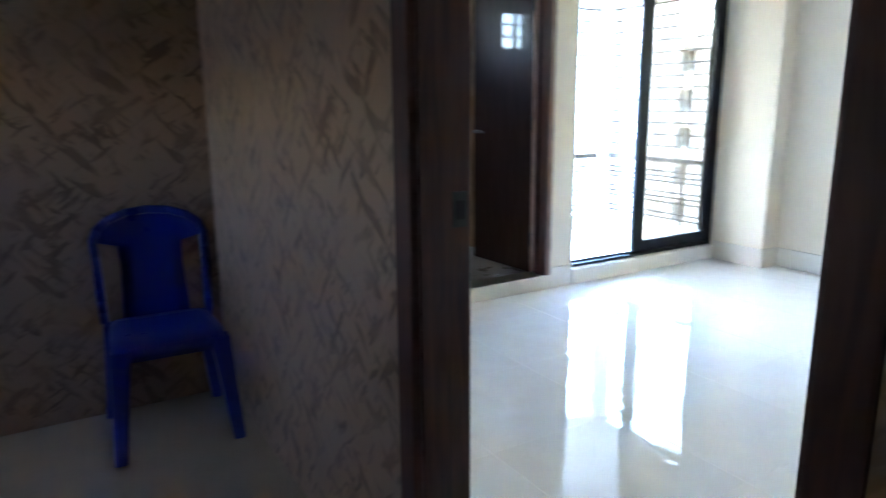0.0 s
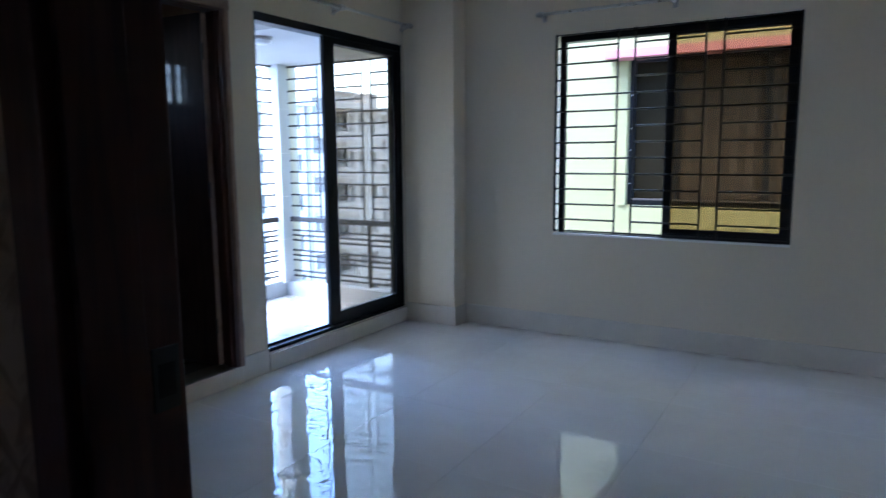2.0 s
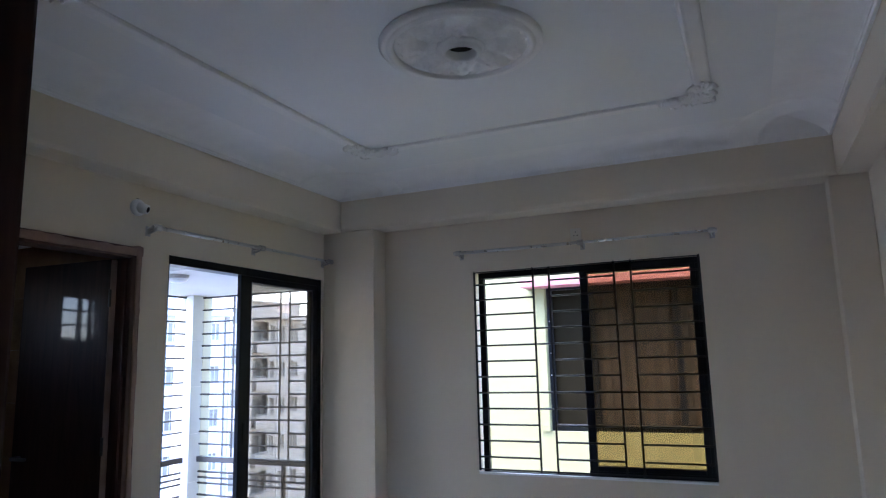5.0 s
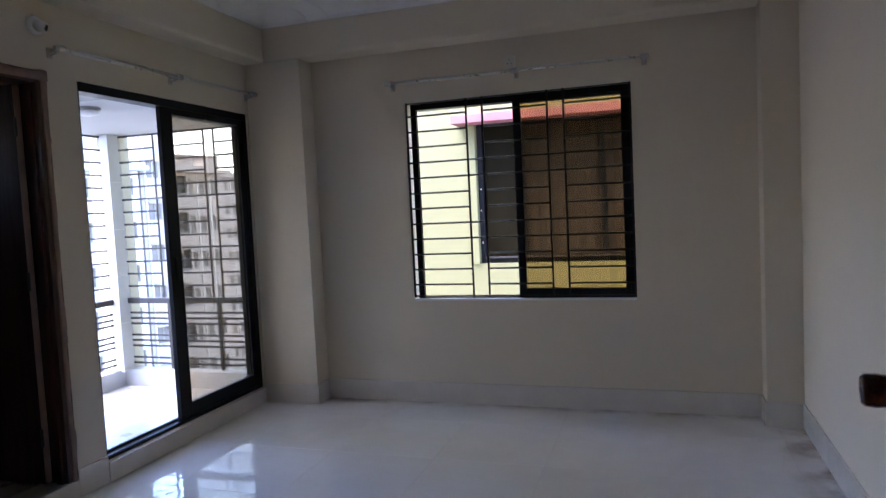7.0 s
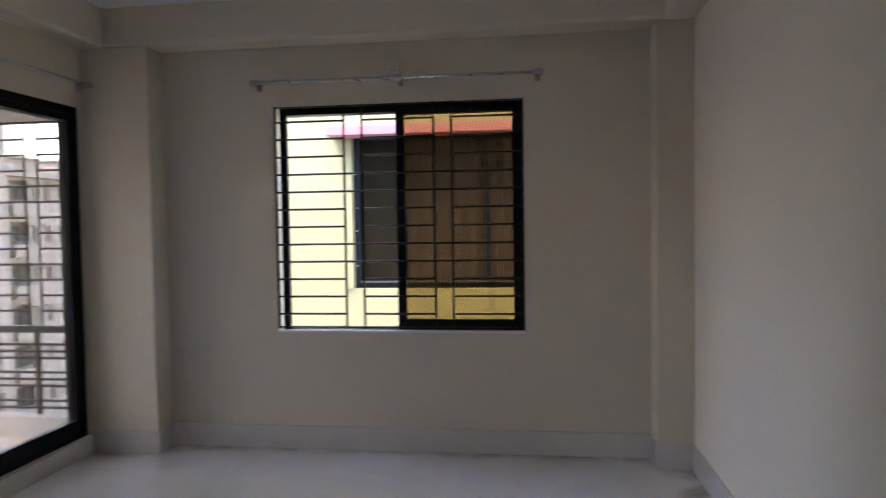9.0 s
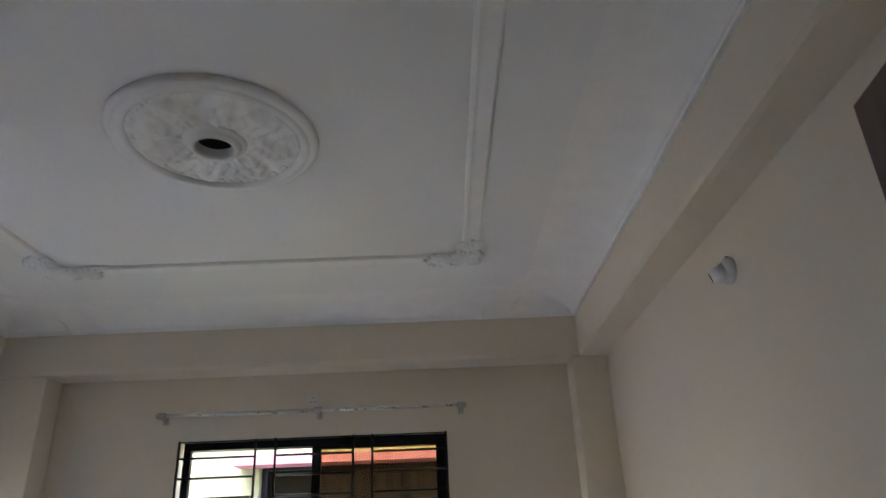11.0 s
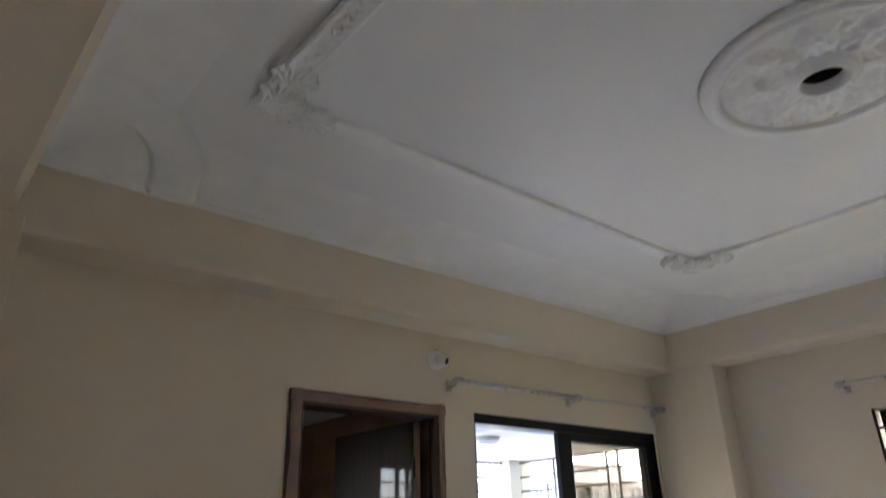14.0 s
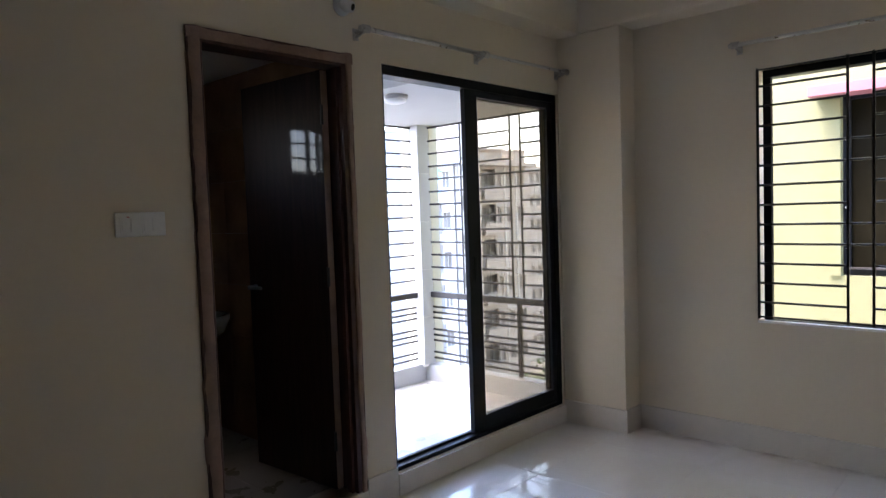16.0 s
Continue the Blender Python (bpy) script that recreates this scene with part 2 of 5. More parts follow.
GREY_PLASTIC = material("grey_plastic", (0.12, 0.135, 0.135), 0.4, vary=0.05, scale=20)
# near-black colour that paints in the shade inside small holes
HOLE_SHADE = material("painted_hole_shade", (0.02, 0.018, 0.016), 0.8, vary=0.3, scale=20)
RED_LED = material("red_indicator", (0.5, 0.03, 0.02), 0.3)
BLUE_PLASTIC = material("blue_plastic", (0.018, 0.03, 0.30), 0.32, vary=0.06, scale=12, coat=0.1)
BATH_TILE = material("brown_bath_tile", (0.31, 0.20, 0.118), 0.2, vary=0.25, scale=6, fine=40, per_object=0.08)
BATH_FLOOR = material("bath_floor_tile", (0.22, 0.20, 0.17), 0.3, vary=0.12, scale=8, per_object=0.05)
PORCELAIN = material("white_sanitary_ware", (0.78, 0.78, 0.76), 0.12, vary=0.02, scale=8, coat=0.4)
HALL_TILE = strokes_material("feather_print_wall_tile", (0.42, 0.275, 0.185), (0.19, 0.118, 0.082))
HALL_TILE_X = strokes_material("feather_print_side_tile", (0.42, 0.275, 0.185), (0.19, 0.118, 0.082), "x")
HALL_FLOOR = material("hall_floor_tile", (0.42, 0.33, 0.24), 0.35, vary=0.12, scale=5)
YELLOW = material("pale_yellow_render", (0.180, 0.172, 0.079), 0.8, vary=0.06, scale=1.5, fine=60, bump=0.4)
PINK = material("pink_ledge_paint", (0.29, 0.105, 0.115), 0.7, vary=0.12, scale=6)
HOUSE_GLASS = material("dark_window_glass", (0.0078, 0.0062, 0.0030), 0.5, vary=0.3, scale=5)
CURTAIN = material("brown_curtain", (0.021, 0.0135, 0.0090), 0.85, vary=0.2, scale=9, fine=70)
BALC_PAINT = material("balcony_white_paint", (0.52, 0.525, 0.52), 0.7, vary=0.05, scale=4)
BALC_TILE = material("balcony_floor_tile", (0.62, 0.61, 0.585), 0.3, vary=0.06, scale=6, per_object=0.03)
FACADE_A = material("beige_facade", (0.37, 0.335, 0.295), 0.85, vary=0.10, scale=0.3, fine=3)
FACADE_B = material("white_facade", (0.44, 0.435, 0.42), 0.85, vary=0.08, scale=0.3, fine=3)
FACADE_C = material("blue_grey_facade", (0.44, 0.475, 0.485), 0.7, vary=0.10, scale=0.3, fine=3)
FAR_GLASS = material("far_window_glass", (0.13, 0.122, 0.11), 0.3, vary=0.3, scale=1)
FAR_RAIL = material("far_rail_metal", (0.22, 0.21, 0.20), 0.6)
HOUSE_GLASS.node_tree.nodes["Principled BSDF"].inputs["Specular IOR Level"].default_value = 0.04
BLACK_ALU.node_tree.nodes["Principled BSDF"].inputs["Specular IOR Level"].default_value = 0.2
LEAF_WOOD.node_tree.nodes["Principled BSDF"].inputs["Specular IOR Level"].default_value = 0.1
# lighter copy of the far glass, with outdoor glare painted into its colour
FAR_GLASS_GLARE = material("glare_paled_far_glass", (0.30, 0.285, 0.255), 0.5, vary=0.2, scale=1)
BLUE_GLASS = material("blue_curtain_wall_glass", (0.22, 0.34, 0.42), 0.25, vary=0.2, scale=0.6)
CREAM_OUT = material("cream_outside_paint", (0.55, 0.52, 0.40), 0.75, vary=0.06, scale=4)
LEAVES = material("dark_green_leaves", (0.06, 0.10, 0.035), 0.6, vary=0.4, scale=2, fine=20)
BARK = material("grey_brown_bark", (0.12, 0.09, 0.065), 0.9, vary=0.3, scale=6, bump=0.5)
AC_WHITE = material("weathered_white_casing", (0.62, 0.61, 0.58), 0.5, vary=0.15, scale=6)
GROUND = material("dusty_ground", (0.22, 0.21, 0.18), 0.95, vary=0.2, scale=0.05, fine=0.6)


# ---- building helpers ----
def box(bm, x0, x1, y0, y1, z0, z1, bevel=0.0):
    vs = [bm.verts.new((x, y, z)) for z in (z0, z1) for y in (y0, y1) for x in (x0, x1)]
    fs = [bm.faces.new([vs[i] for i in q]) for q in ((0, 2, 3, 1), (4, 5, 7, 6), (0, 1, 5, 4), (2, 6, 7, 3), (0, 4, 6, 2), (1, 3, 7, 5))]
    if bevel:
        es = list({e for f in fs for e in f.edges})
        bmesh.ops.bevel(bm, geom=es, offset=bevel, segments=2, profile=0.6, affect="EDGES")
    return bm


def rod(bm, a, b, r, seg=10, r2=None):
    a, b = Vector(a), Vector(b)
    d = b - a
    m = Matrix.Translation((a + b) / 2) @ d.to_track_quat("Z", "Y").to_matrix().to_4x4()
    bmesh.ops.create_cone(bm, cap_ends=True, segments=seg, radius1=r, radius2=r if r2 is None else r2, depth=d.length, matrix=m)
    return bm


def lathe(bm, profile, at=(0, 0, 0), seg=48, m=None):
    """Turns (radius, height) pairs about z."""
    m = (m or Matrix.Identity(4))
    rings = [[bm.verts.new(Vector(at) + (m @ Vector((r * math.cos(2 * math.pi * k / seg), r * math.sin(2 * math.pi * k / seg), h)))) for k in range(seg)] for r, h in profile]
    for a, b in zip(rings, rings[1:]):
        for k in range(seg):
            bm.faces.new((a[k], a[(k + 1) % seg], b[(k + 1) % seg], b[k]))
    return bm


def mesh(name, bm, mat, smooth=False):
    bmesh.ops.recalc_face_normals(bm, faces=bm.faces)
    me = bpy.data.meshes.new(name)
    bm.to_mesh(me)
    bm.free()
    me.materials.append(mat)
    if smooth:
        for p in me.polygons:
            p.use_smooth = True
    return me


def part(name, bm, mat, parent, label="", smooth=False, local=False):
    """One mesh object under a thing or a part; its points are given in the world, or from the parent's base if local."""
    ob = new(name, mesh(name, bm, mat, smooth))
    ob.parent = parent
    if not local:
        base = parent if parent.parent is None else parent.parent
        ob.matrix_parent_inverse = Matrix.Translation(base.location).inverted() if parent.parent is None else Matrix.Identity(4)
    if label:
        ob["label"] = label
    return ob


def solid(name, bm, mat, label="", category="", kind="", smooth=False, group=""):
    return tagged(new(name, mesh(name, bm, mat, smooth)), label, category, group, kind)


def holder(name, at, label, category, group="", kind=""):
    ob = new(name)
    ob.location = at
    bpy.context.view_layer.update()
    return tagged(ob, label, category, group, kind)


def B(*a, bevel=0.0):
    return box(bmesh.new(), *a, bevel=bevel)


# ---- plan ----
TW = 0.13                              # wall thickness
WX0, WX1, WZ0, WZ1 = 1.168, 2.712, 0.745, 2.138   # window opening
SY0, SY1, SZ0, SZ1 = -1.71, -0.195, 0.115, 2.147  # balcony door opening
BY0, BY1, BZ0, BZ1 = -2.705, -1.91, 0.10, 2.155   # bathroom door opening
DX0, DX1, DZ1 = 2.237, 3.205, 2.16      # entrance opening, frame included
CZ = 2.83                              # ceiling
BEAM = 2.505                           # underside of the beams
CX, CY = 0.445, -0.18                  # corner column
RX = 3.445                             # column beside the right wall
LBX, RBX, BBY = 0.16, 3.49, -3.785      # faces of the left, right and back beams
COVE = 2.745


def wall_with_opening(name, axis, lo, hi, a0, a1, z1, holes, mat, label):
    """A wall slab from lo to hi along its normal, a0 to a1 along its length, with rectangular holes (a, b, z0, z1)."""
    bm = bmesh.new()
    cuts = sorted({a0, a1, *[h[0] for h in holes], *[h[1] for h in holes]})
    for p, q in zip(cuts, cuts[1:]):
        mid = (p + q) / 2
        spans, z = [], 0.0
        for h in sorted((h for h in holes if h[0] < mid < h[1]), key=lambda h: h[2]):
            if h[2] > z:
                spans.append((z, h[2]))
            z = h[3]
        if z < z1:
            spans.append((z, z1))
        for s0, s1 in spans:
            if axis == "x":
                box(bm, lo, hi, p, q, s0, s1)
            else:
                box(bm, p, q, lo, hi, s0, s1)
    bmesh.ops.remove_doubles(bm, verts=bm.verts, dist=1e-5)
    return solid(name, bm, mat, label, "wall", "structure")


wall_with_opening("wall_west", "x", -TW, 0, YH, 0, 2.95, [(SY0, SY1, SZ0, SZ1), (BY0, BY1, BZ0, BZ1)], WALL, "cream painted wall with balcony and bathroom doorways")
wall_with_opening("wall_north", "y", 0, TW, -TW, XR + TW, 2.95, [(WX0, WX1, WZ0, WZ1)], WALL, "cream painted wall with a grilled window opening")
solid("wall_east", B(XR, XR + TW, YH, 0, 0, 2.95), WALL, "plain cream painted wall beside the open door", "wall", "structure")
wall_with_opening("wall_south", "y", YH + 0.012, YB, 0, XR, 2.95, [(DX0, DX1, 0, DZ1)], WALL, "cream painted wall with the entrance doorway", )
# columns and beams share the wall paint
solid("column_northwest", B(0, CX, CY, 0, 0, BEAM, bevel=0.006), WALL, "square plastered column in the corner", "column", "structure")
solid("column_northeast", B(RX, XR, CY, 0, 0, BEAM, bevel=0.006), WALL, "shallow plastered column in the corner", "column", "structure")
solid("column_southwest", B(0, 0.30, YB, -3.755, 0, BEAM, bevel=0.006), WALL, "square plastered column in the back corner", "column", "structure")
solid("beam_north", B(-0.05, XR + 0.05, CY - 0.002, 0.05, BEAM, CZ + 0.08, bevel=0.028), WALL, "cream painted ceiling beam over the window", "beam", "structure")
solid("beam_west", B(-0.05, LBX, BBY - 0.05, CY + 0.05, BEAM - 0.002, CZ + 0.08, bevel=0.028), WALL, "cream painted ceiling beam over the balcony door", "beam", "structure")
solid("beam_east", B(RBX, XR + 0.05, BBY - 0.05, CY + 0.05, BEAM - 0.002, CZ + 0.08, bevel=0.028), WALL, "cream painted ceiling beam along the plain wall", "beam", "structure")
solid("beam_south", B(-0.05, XR + 0.05, YB - 0.05, BBY, BEAM, CZ + 0.08, bevel=0.028), WALL, "cream painted ceiling beam over the entrance", "beam", "structure")
MX, MY, MR = 1.955, -2.045, 0.345      # ceiling rose
slab_bm = bmesh.new()
for sx0, sx1, sy0, sy1 in ((-0.02, MX - 0.07, YB, 0), (MX + 0.07, XR, YB, 0), (MX - 0.07, MX + 0.07, YB, MY - 0.07), (MX - 0.07, MX + 0.07, MY + 0.07, 0)):
    box(slab_bm, sx0, sx1, sy0, sy1, CZ, CZ + 0.12)
box(slab_bm, MX - 0.07, MX + 0.07, MY - 0.07, MY + 0.07, CZ + 0.07, CZ + 0.12)
bmesh.ops.remove_doubles(slab_bm, verts=slab_bm.verts, dist=1e-5)
solid("ceiling", slab_bm, CEIL, "flat white painted plaster ceiling", "ceiling", "structure")
solid("floor", B(-TW, XR + TW, YH - 0.0, TW, -0.15, -0.0015), GROUT, "floor bed of large polished tiles", "floor", "structure")
FLOOR = bpy.data.objects["floor"]


def sweep_rect(bm, x0, x1, y0, y1, profile):
    """Runs a profile of (inward offset, height) round a rectangle, mitred at its corners."""
    loops = [[bm.verts.new(c) for c in ((x0 + d, y0 + d, h), (x1 - d, y0 + d, h), (x1 - d, y1 - d, h), (x0 + d, y1 - d, h))] for d, h in profile]
    for a, b in zip(loops, loops[1:]):
        for k in range(4):
            bm.faces.new((a[k], a[(k + 1) % 4], b[(k + 1) % 4], b[k]))
    return bm


# cove cornice: small lip, hollow curve, small upper fillet
cove = [(0.0, COVE), (0.016, COVE - 0.003), (0.020, COVE + 0.008)]
for k in range(13):
    a = math.pi / 2 * k / 12
    cove.append((0.024 + 0.30 * (1 - math.cos(a)), COVE + 0.009 + (CZ - COVE - 0.010) * math.sin(a)))
solid("cornice", sweep_rect(bmesh.new(), LBX, RBX, BBY, CY - 0.002, cove), PLASTER, "white plaster cove cornice round the ceiling", "cornice", "structure", smooth=False)


def cove_height(d):
    """Underside of the cove at a distance d in from the beam's face."""
    if d <= 0.024:
        return COVE + 0.009
    if d >= 0.324:
        return CZ
    return COVE + 0.009 + (CZ - COVE - 0.010) * math.sin(math.acos(1 - (d - 0.024) / 0.30))


def cornice_corner(cx, cy, sx, sy):
    """The corner piece of the cove: a quarter hollow about the corner, edged by a broad raised band."""
    def rise(r):
        if r < 0.37:
            return 0.002
        if r < 0.395:
            return 0.002 + 0.014 * math.sin((r - 0.37) / 0.025 * math.pi / 2)
        if r < 0.53:
            return 0.016 - 0.009 * (r - 0.395) / 0.135
        return 0.007 * max(0.0, (0.55 - r) / 0.02) - (0.004 if r > 0.549 else 0.0)
    bm = bmesh.new()
    radii = [0.02 + 0.035 * k for k in range(10)] + [0.362, 0.368, 0.372, 0.378, 0.385, 0.392, 0.399, 0.406, 0.412, 0.416, 0.44, 0.48, 0.508, 0.511, 0.514, 0.519, 0.525, 0.531, 0.536, 0.539, 0.545, 0.552]
    rows_ = []
    for r in radii:
        row = []
        for k in range(37):
            a = math.pi / 2 * k / 36
            u, v = max(0.018, r * math.cos(a)), max(0.018, r * math.sin(a))
            d = min(u, v)
            row.append(bm.verts.new((cx + sx * u, cy + sy * v, cove_height(d) - rise(r) * (1 if d > 0.03 else 0.6))))
        rows_.append(row)
    for p, q in zip(rows_, rows_[1:]):
        for k in range(36):
            bm.faces.new((p[k], p[k + 1], q[k + 1], q[k]))
    bmesh.ops.recalc_face_normals(bm, faces=bm.faces)
    return solid("cornice_corner", bm, PLASTER, "white plaster shell-shaped corner piece on the cove cornice", "cornice", "structure", smooth=True)


for sx, cx in ((1, LBX), (-1, RBX)):
    for sy, cy in ((1, BBY), (-1, CY)):
        cornice_corner(cx, cy, sx, sy)

# ceiling frame moulding with ornament
FX0, FX1, FY0, FY1 = 0.80, 2.895, -3.30, -0.90
prof = [(0, CZ + 0.002), (0.003, CZ - 0.008), (0.012, CZ - 0.013), (0.058, CZ - 0.0135), (0.070, CZ - 0.0165), (0.079, CZ - 0.014), (0.085, CZ - 0.005), (0.087, CZ + 0.002)]
frame_trim = holder("ceiling_trim", (0, 0, 0), "white plaster picture-frame moulding on the ceiling", "moulding", kind="structure")
part("moulding", sweep_rect(bmesh.new(), FX0, FX1, FY0, FY1, prof), PLASTER, frame_trim)
part("moulding_lip", B(FX0 + 0.10, FX1 - 0.10, FY0 - 0.004, FY0 + 0.012, CZ - 0.022, CZ + 0.002, bevel=0.005), PLASTER, frame_trim)
curls = bmesh.new()
for (ax, ay), (bx, by) in (((FX0, FY0), (FX1, FY0)),):
    length = math.hypot(bx - ax, by - ay)
    n = int(length / 0.034)
    inward = 0.041
    for k in range(8, n - 8):
        f = (k + 0.5) / n
        x, y = ax + (bx - ax) * f, ay + (by - ay) * f
        if ax == bx:
            x += inward if ax == FX0 else -inward
        else:
            y += inward if ay == FY0 else -inward
        side = 0.009 if k % 2 else -0.009
        m = Matrix.Translation((x + (side if ax == bx else 0), y + (side if ay == by else 0), CZ - 0.016)) @ Matrix.Rotation(0.6 if k % 2 else -0.6, 4, "Z") @ Matrix.Diagonal((0.017, 0.008, 0.004, 1))
        bmesh.ops.create_uvsphere(curls, u_segments=7, v_segments=4, radius=1, matrix=m)
        m = Matrix.Translation((x, y, CZ - 0.017)) @ Matrix.Rotation(-0.9 if k % 2 else 0.9, 4, "Z") @ Matrix.Diagonal((0.013, 0.005, 0.003, 1))
        bmesh.ops.create_uvsphere(curls, u_segments=6, v_segments=4, radius=1, matrix=m)
part("scrollwork", curls, PLASTER, frame_trim, smooth=True)


def ornament(x, y, sx, sy):
    """Leafy corner ornament: spreading acanthus leaves of slim fingers and two small scrolls, in relief."""
    bm = bmesh.new()

    def at(u, v, z):
        return Vector((x + sx * u, y + sy * v, CZ - z))

    def finger(u, v, turn, length, width, deep, base):
        m = Matrix.Translation(at(u + 0.5 * length * math.cos(turn), v + 0.5 * length * math.sin(turn), base)) @ Matrix.Rotation(math.atan2(sy * math.sin(turn), sx * math.cos(turn)), 4, "Z") @ Matrix.Diagonal((length * 0.62, width, deep, 1))
        bmesh.ops.create_uvsphere(bm, u_segments=10, v_segments=6, radius=1, matrix=m)

    def leaf_spray(u, v, turn, length):
        """Seven fingers that spread from one stem, the middle one longest, their tips curled down."""
        for k in range(-3, 4):
            ln = length * (1.0 - 0.11 * abs(k))
            a = turn + 0.30 * k
            finger(u, v, a, ln, length * 0.085, 0.014, 0.013)
            finger(u + ln * 0.92 * math.cos(a), v + ln * 0.92 * math.sin(a), a + 0.9 * (1 if k >= 0 else -1), length * 0.16, length * 0.07, 0.011, 0.021)

    def scroll(u, v, r):
        for k in range(13):
            a, q = 0.5 * k, r * (1 - 0.055 * k)
            finger(u + q * math.cos(a), v + q * math.sin(a), a + 1.57, r * 0.55, 0.0065, 0.010, 0.020)
    leaf_spray(0.015, 0.015, 0.785, 0.120)
    leaf_spray(0.060, 0.046, 0.10, 0.115)
    leaf_spray(0.046, 0.060, 1.47, 0.115)
    leaf_spray(0.150, 0.044, 0.0, 0.115)
    leaf_spray(0.044, 0.150, 1.571, 0.115)
    leaf_spray(0.040, 0.040, 3.93, 0.060)
    scroll(0.098, 0.050, 0.027)
    scroll(0.050, 0.098, 0.027)
    scroll(0.190, 0.046, 0.018)
    scroll(0.046, 0.190, 0.018)
    part("corner_ornament", bm, PLASTER, frame_trim, "leafy plaster corner ornament", smooth=True)


for sx, x in ((1, FX0), (-1, FX1)):
    for sy, y in ((1, FY0), (-1, FY1)):
        ornament(x, y, sx, sy)

# medallion
medal = holder("ceiling_medallion", (MX, MY, CZ), "round white plaster ceiling rose with acanthus relief and open hook hole", "ceiling rose")
rim = lathe(bmesh.new(), [(MR, 0.002), (MR, -0.010), (MR - 0.007, -0.020), (MR - 0.020, -0.025), (MR - 0.030, -0.020), (MR - 0.033, -0.024), (MR - 0.044, -0.031), (MR - 0.056, -0.029), (MR - 0.064, -0.016), (MR - 0.068, 0.002)], seg=96)
part("rim", rim, PLASTER, medal, smooth=True, local=True)
disc = bmesh.new()
rings = []
for j in range(26):
    r = 0.072 + (MR - 0.055 - 0.072) * j / 25
    ring = []
    for k in range(144):
        a = 2 * math.pi * k / 144
        q = (8 * a / (2 * math.pi)) % 1.0 - 0.5
        rr = (r - 0.085) / (MR - 0.055 - 0.085)
        env = math.sin(math.pi * min(1, max(0, rr))) ** 0.6
        width = 0.44 - 0.25 * rr + 0.06 * math.sin(rr * 22)
        lobe = max(0.0, 1 - (abs(q) / max(0.05, width)) ** 2)
        scroll = 0.5 + 0.5 * math.sin(9 * rr + 14 * abs(q) + (1.5 if q > 0 else 0))
        crumb = noise.noise(Vector((math.cos(a) * r * 55, math.sin(a) * r * 55, 2.0)))
        vein = 0.5 + 0.5 * math.cos(26 * q + 10 * rr)
        h = -0.008 - env * (0.016 * lobe + 0.013 * scroll * (1 - 0.5 * lobe) + 0.005 * vein * lobe + 0.012 * crumb)
        ring.append(disc.verts.new((r * math.cos(a), r * math.sin(a), h)))
    rings.append(ring)
for a, b in zip(rings, rings[1:]):
    for k in range(144):
        disc.faces.new((a[k], a[(k + 1) % 144], b[(k + 1) % 144], b[k]))
part("relief_disc", disc, PLASTER_DUSTY, medal, "dusty acanthus relief", smooth=True, local=True)
bead = bmesh.new()
bmesh.ops.create_uvsphere(bead, u_segments=7, v_segments=5, radius=1, matrix=Matrix.Diagonal((0.013, 0.017, 0.005, 1)))
bead_mesh = mesh("bead", bead, PLASTER_DUSTY, True)
for k in range(56):
    a = 2 * math.pi * k / 56
    ob = new("bead", bead_mesh)
    ob.parent, ob.rotation_euler[2] = medal, a
    ob.location = ((MR - 0.074) * math.cos(a), (MR - 0.074) * math.sin(a), -0.011)
part("collar", lathe(bmesh.new(), [(0.108, 0.0), (0.104, -0.020), (0.096, -0.026), (0.090, -0.026), (0.086, -0.034), (0.078, -0.044), (0.069, -0.046), (0.064, -0.042), (0.061, -0.030), (0.060, -0.006)], seg=48), PLASTER, medal, smooth=True, local=True)
# black lining paints the shade in the upper part of the hole
part("hook_cup", lathe(bmesh.new(), [(0.062, -0.008), (0.0595, -0.006), (0.057, 0.062), (0.0001, 0.064)], seg=40), HOLE_SHADE, medal, "hollow round the fan hook, its shade painted dark", smooth=True, local=True)
hook = bmesh.new()
for k in range(10):
    a0, a1 = math.pi * k / 9, math.pi * (k + 1) / 9
    rod(hook, (0.03 * math.cos(a0), 0, 0.060 - 0.040 * math.sin(a0)), (0.03 * math.cos(a1), 0, 0.060 - 0.040 * math.sin(a1)), 0.004, 6)
part("fan_hook", hook, IRON, medal, local=True)

# ---- skirting ----
SK = 0.146


def skirting(x0, x1, y0, y1):
    solid("baseboard", B(x0, x1, y0, y1, 0, SK, bevel=0.003), SKIRT, "pale grey marble skirting along the wall", "skirting", "structure")


skirting(CX + 0.012, RX - 0.012, -0.012, 0.0)
skirting(0.0, CX + 0.012, CY - 0.012, CY)
skirting(CX, CX + 0.012, CY, 0.0)
skirting(RX - 0.012, RX, CY, 0.0)
skirting(RX - 0.012, XR, CY - 0.012, CY)
skirting(XR - 0.012, XR, YB, CY - 0.012)
skirting(0.0, 0.012, BY1 + 0.005, SY0)
skirting(0.0, 0.012, -3.755, BY0 - 0.005)
skirting(0.0, DX0 - 0.01, YB, YB + 0.012)
solid("door_sill", B(-0.15, 0.016, SY0 + 0.001, SY1 + 0.012, 0, SZ0 - 0.004, bevel=0.004), SKIRT, "raised pale marble sill under the balcony door", "sill", "structure")
solid("threshold", B(-TW - 0.02, 0.02, BY0 + 0.002, BY1 - 0.002, 0, BZ0, bevel=0.005), SKIRT, "raised pale marble threshold of the bathroom", "threshold", "structure")

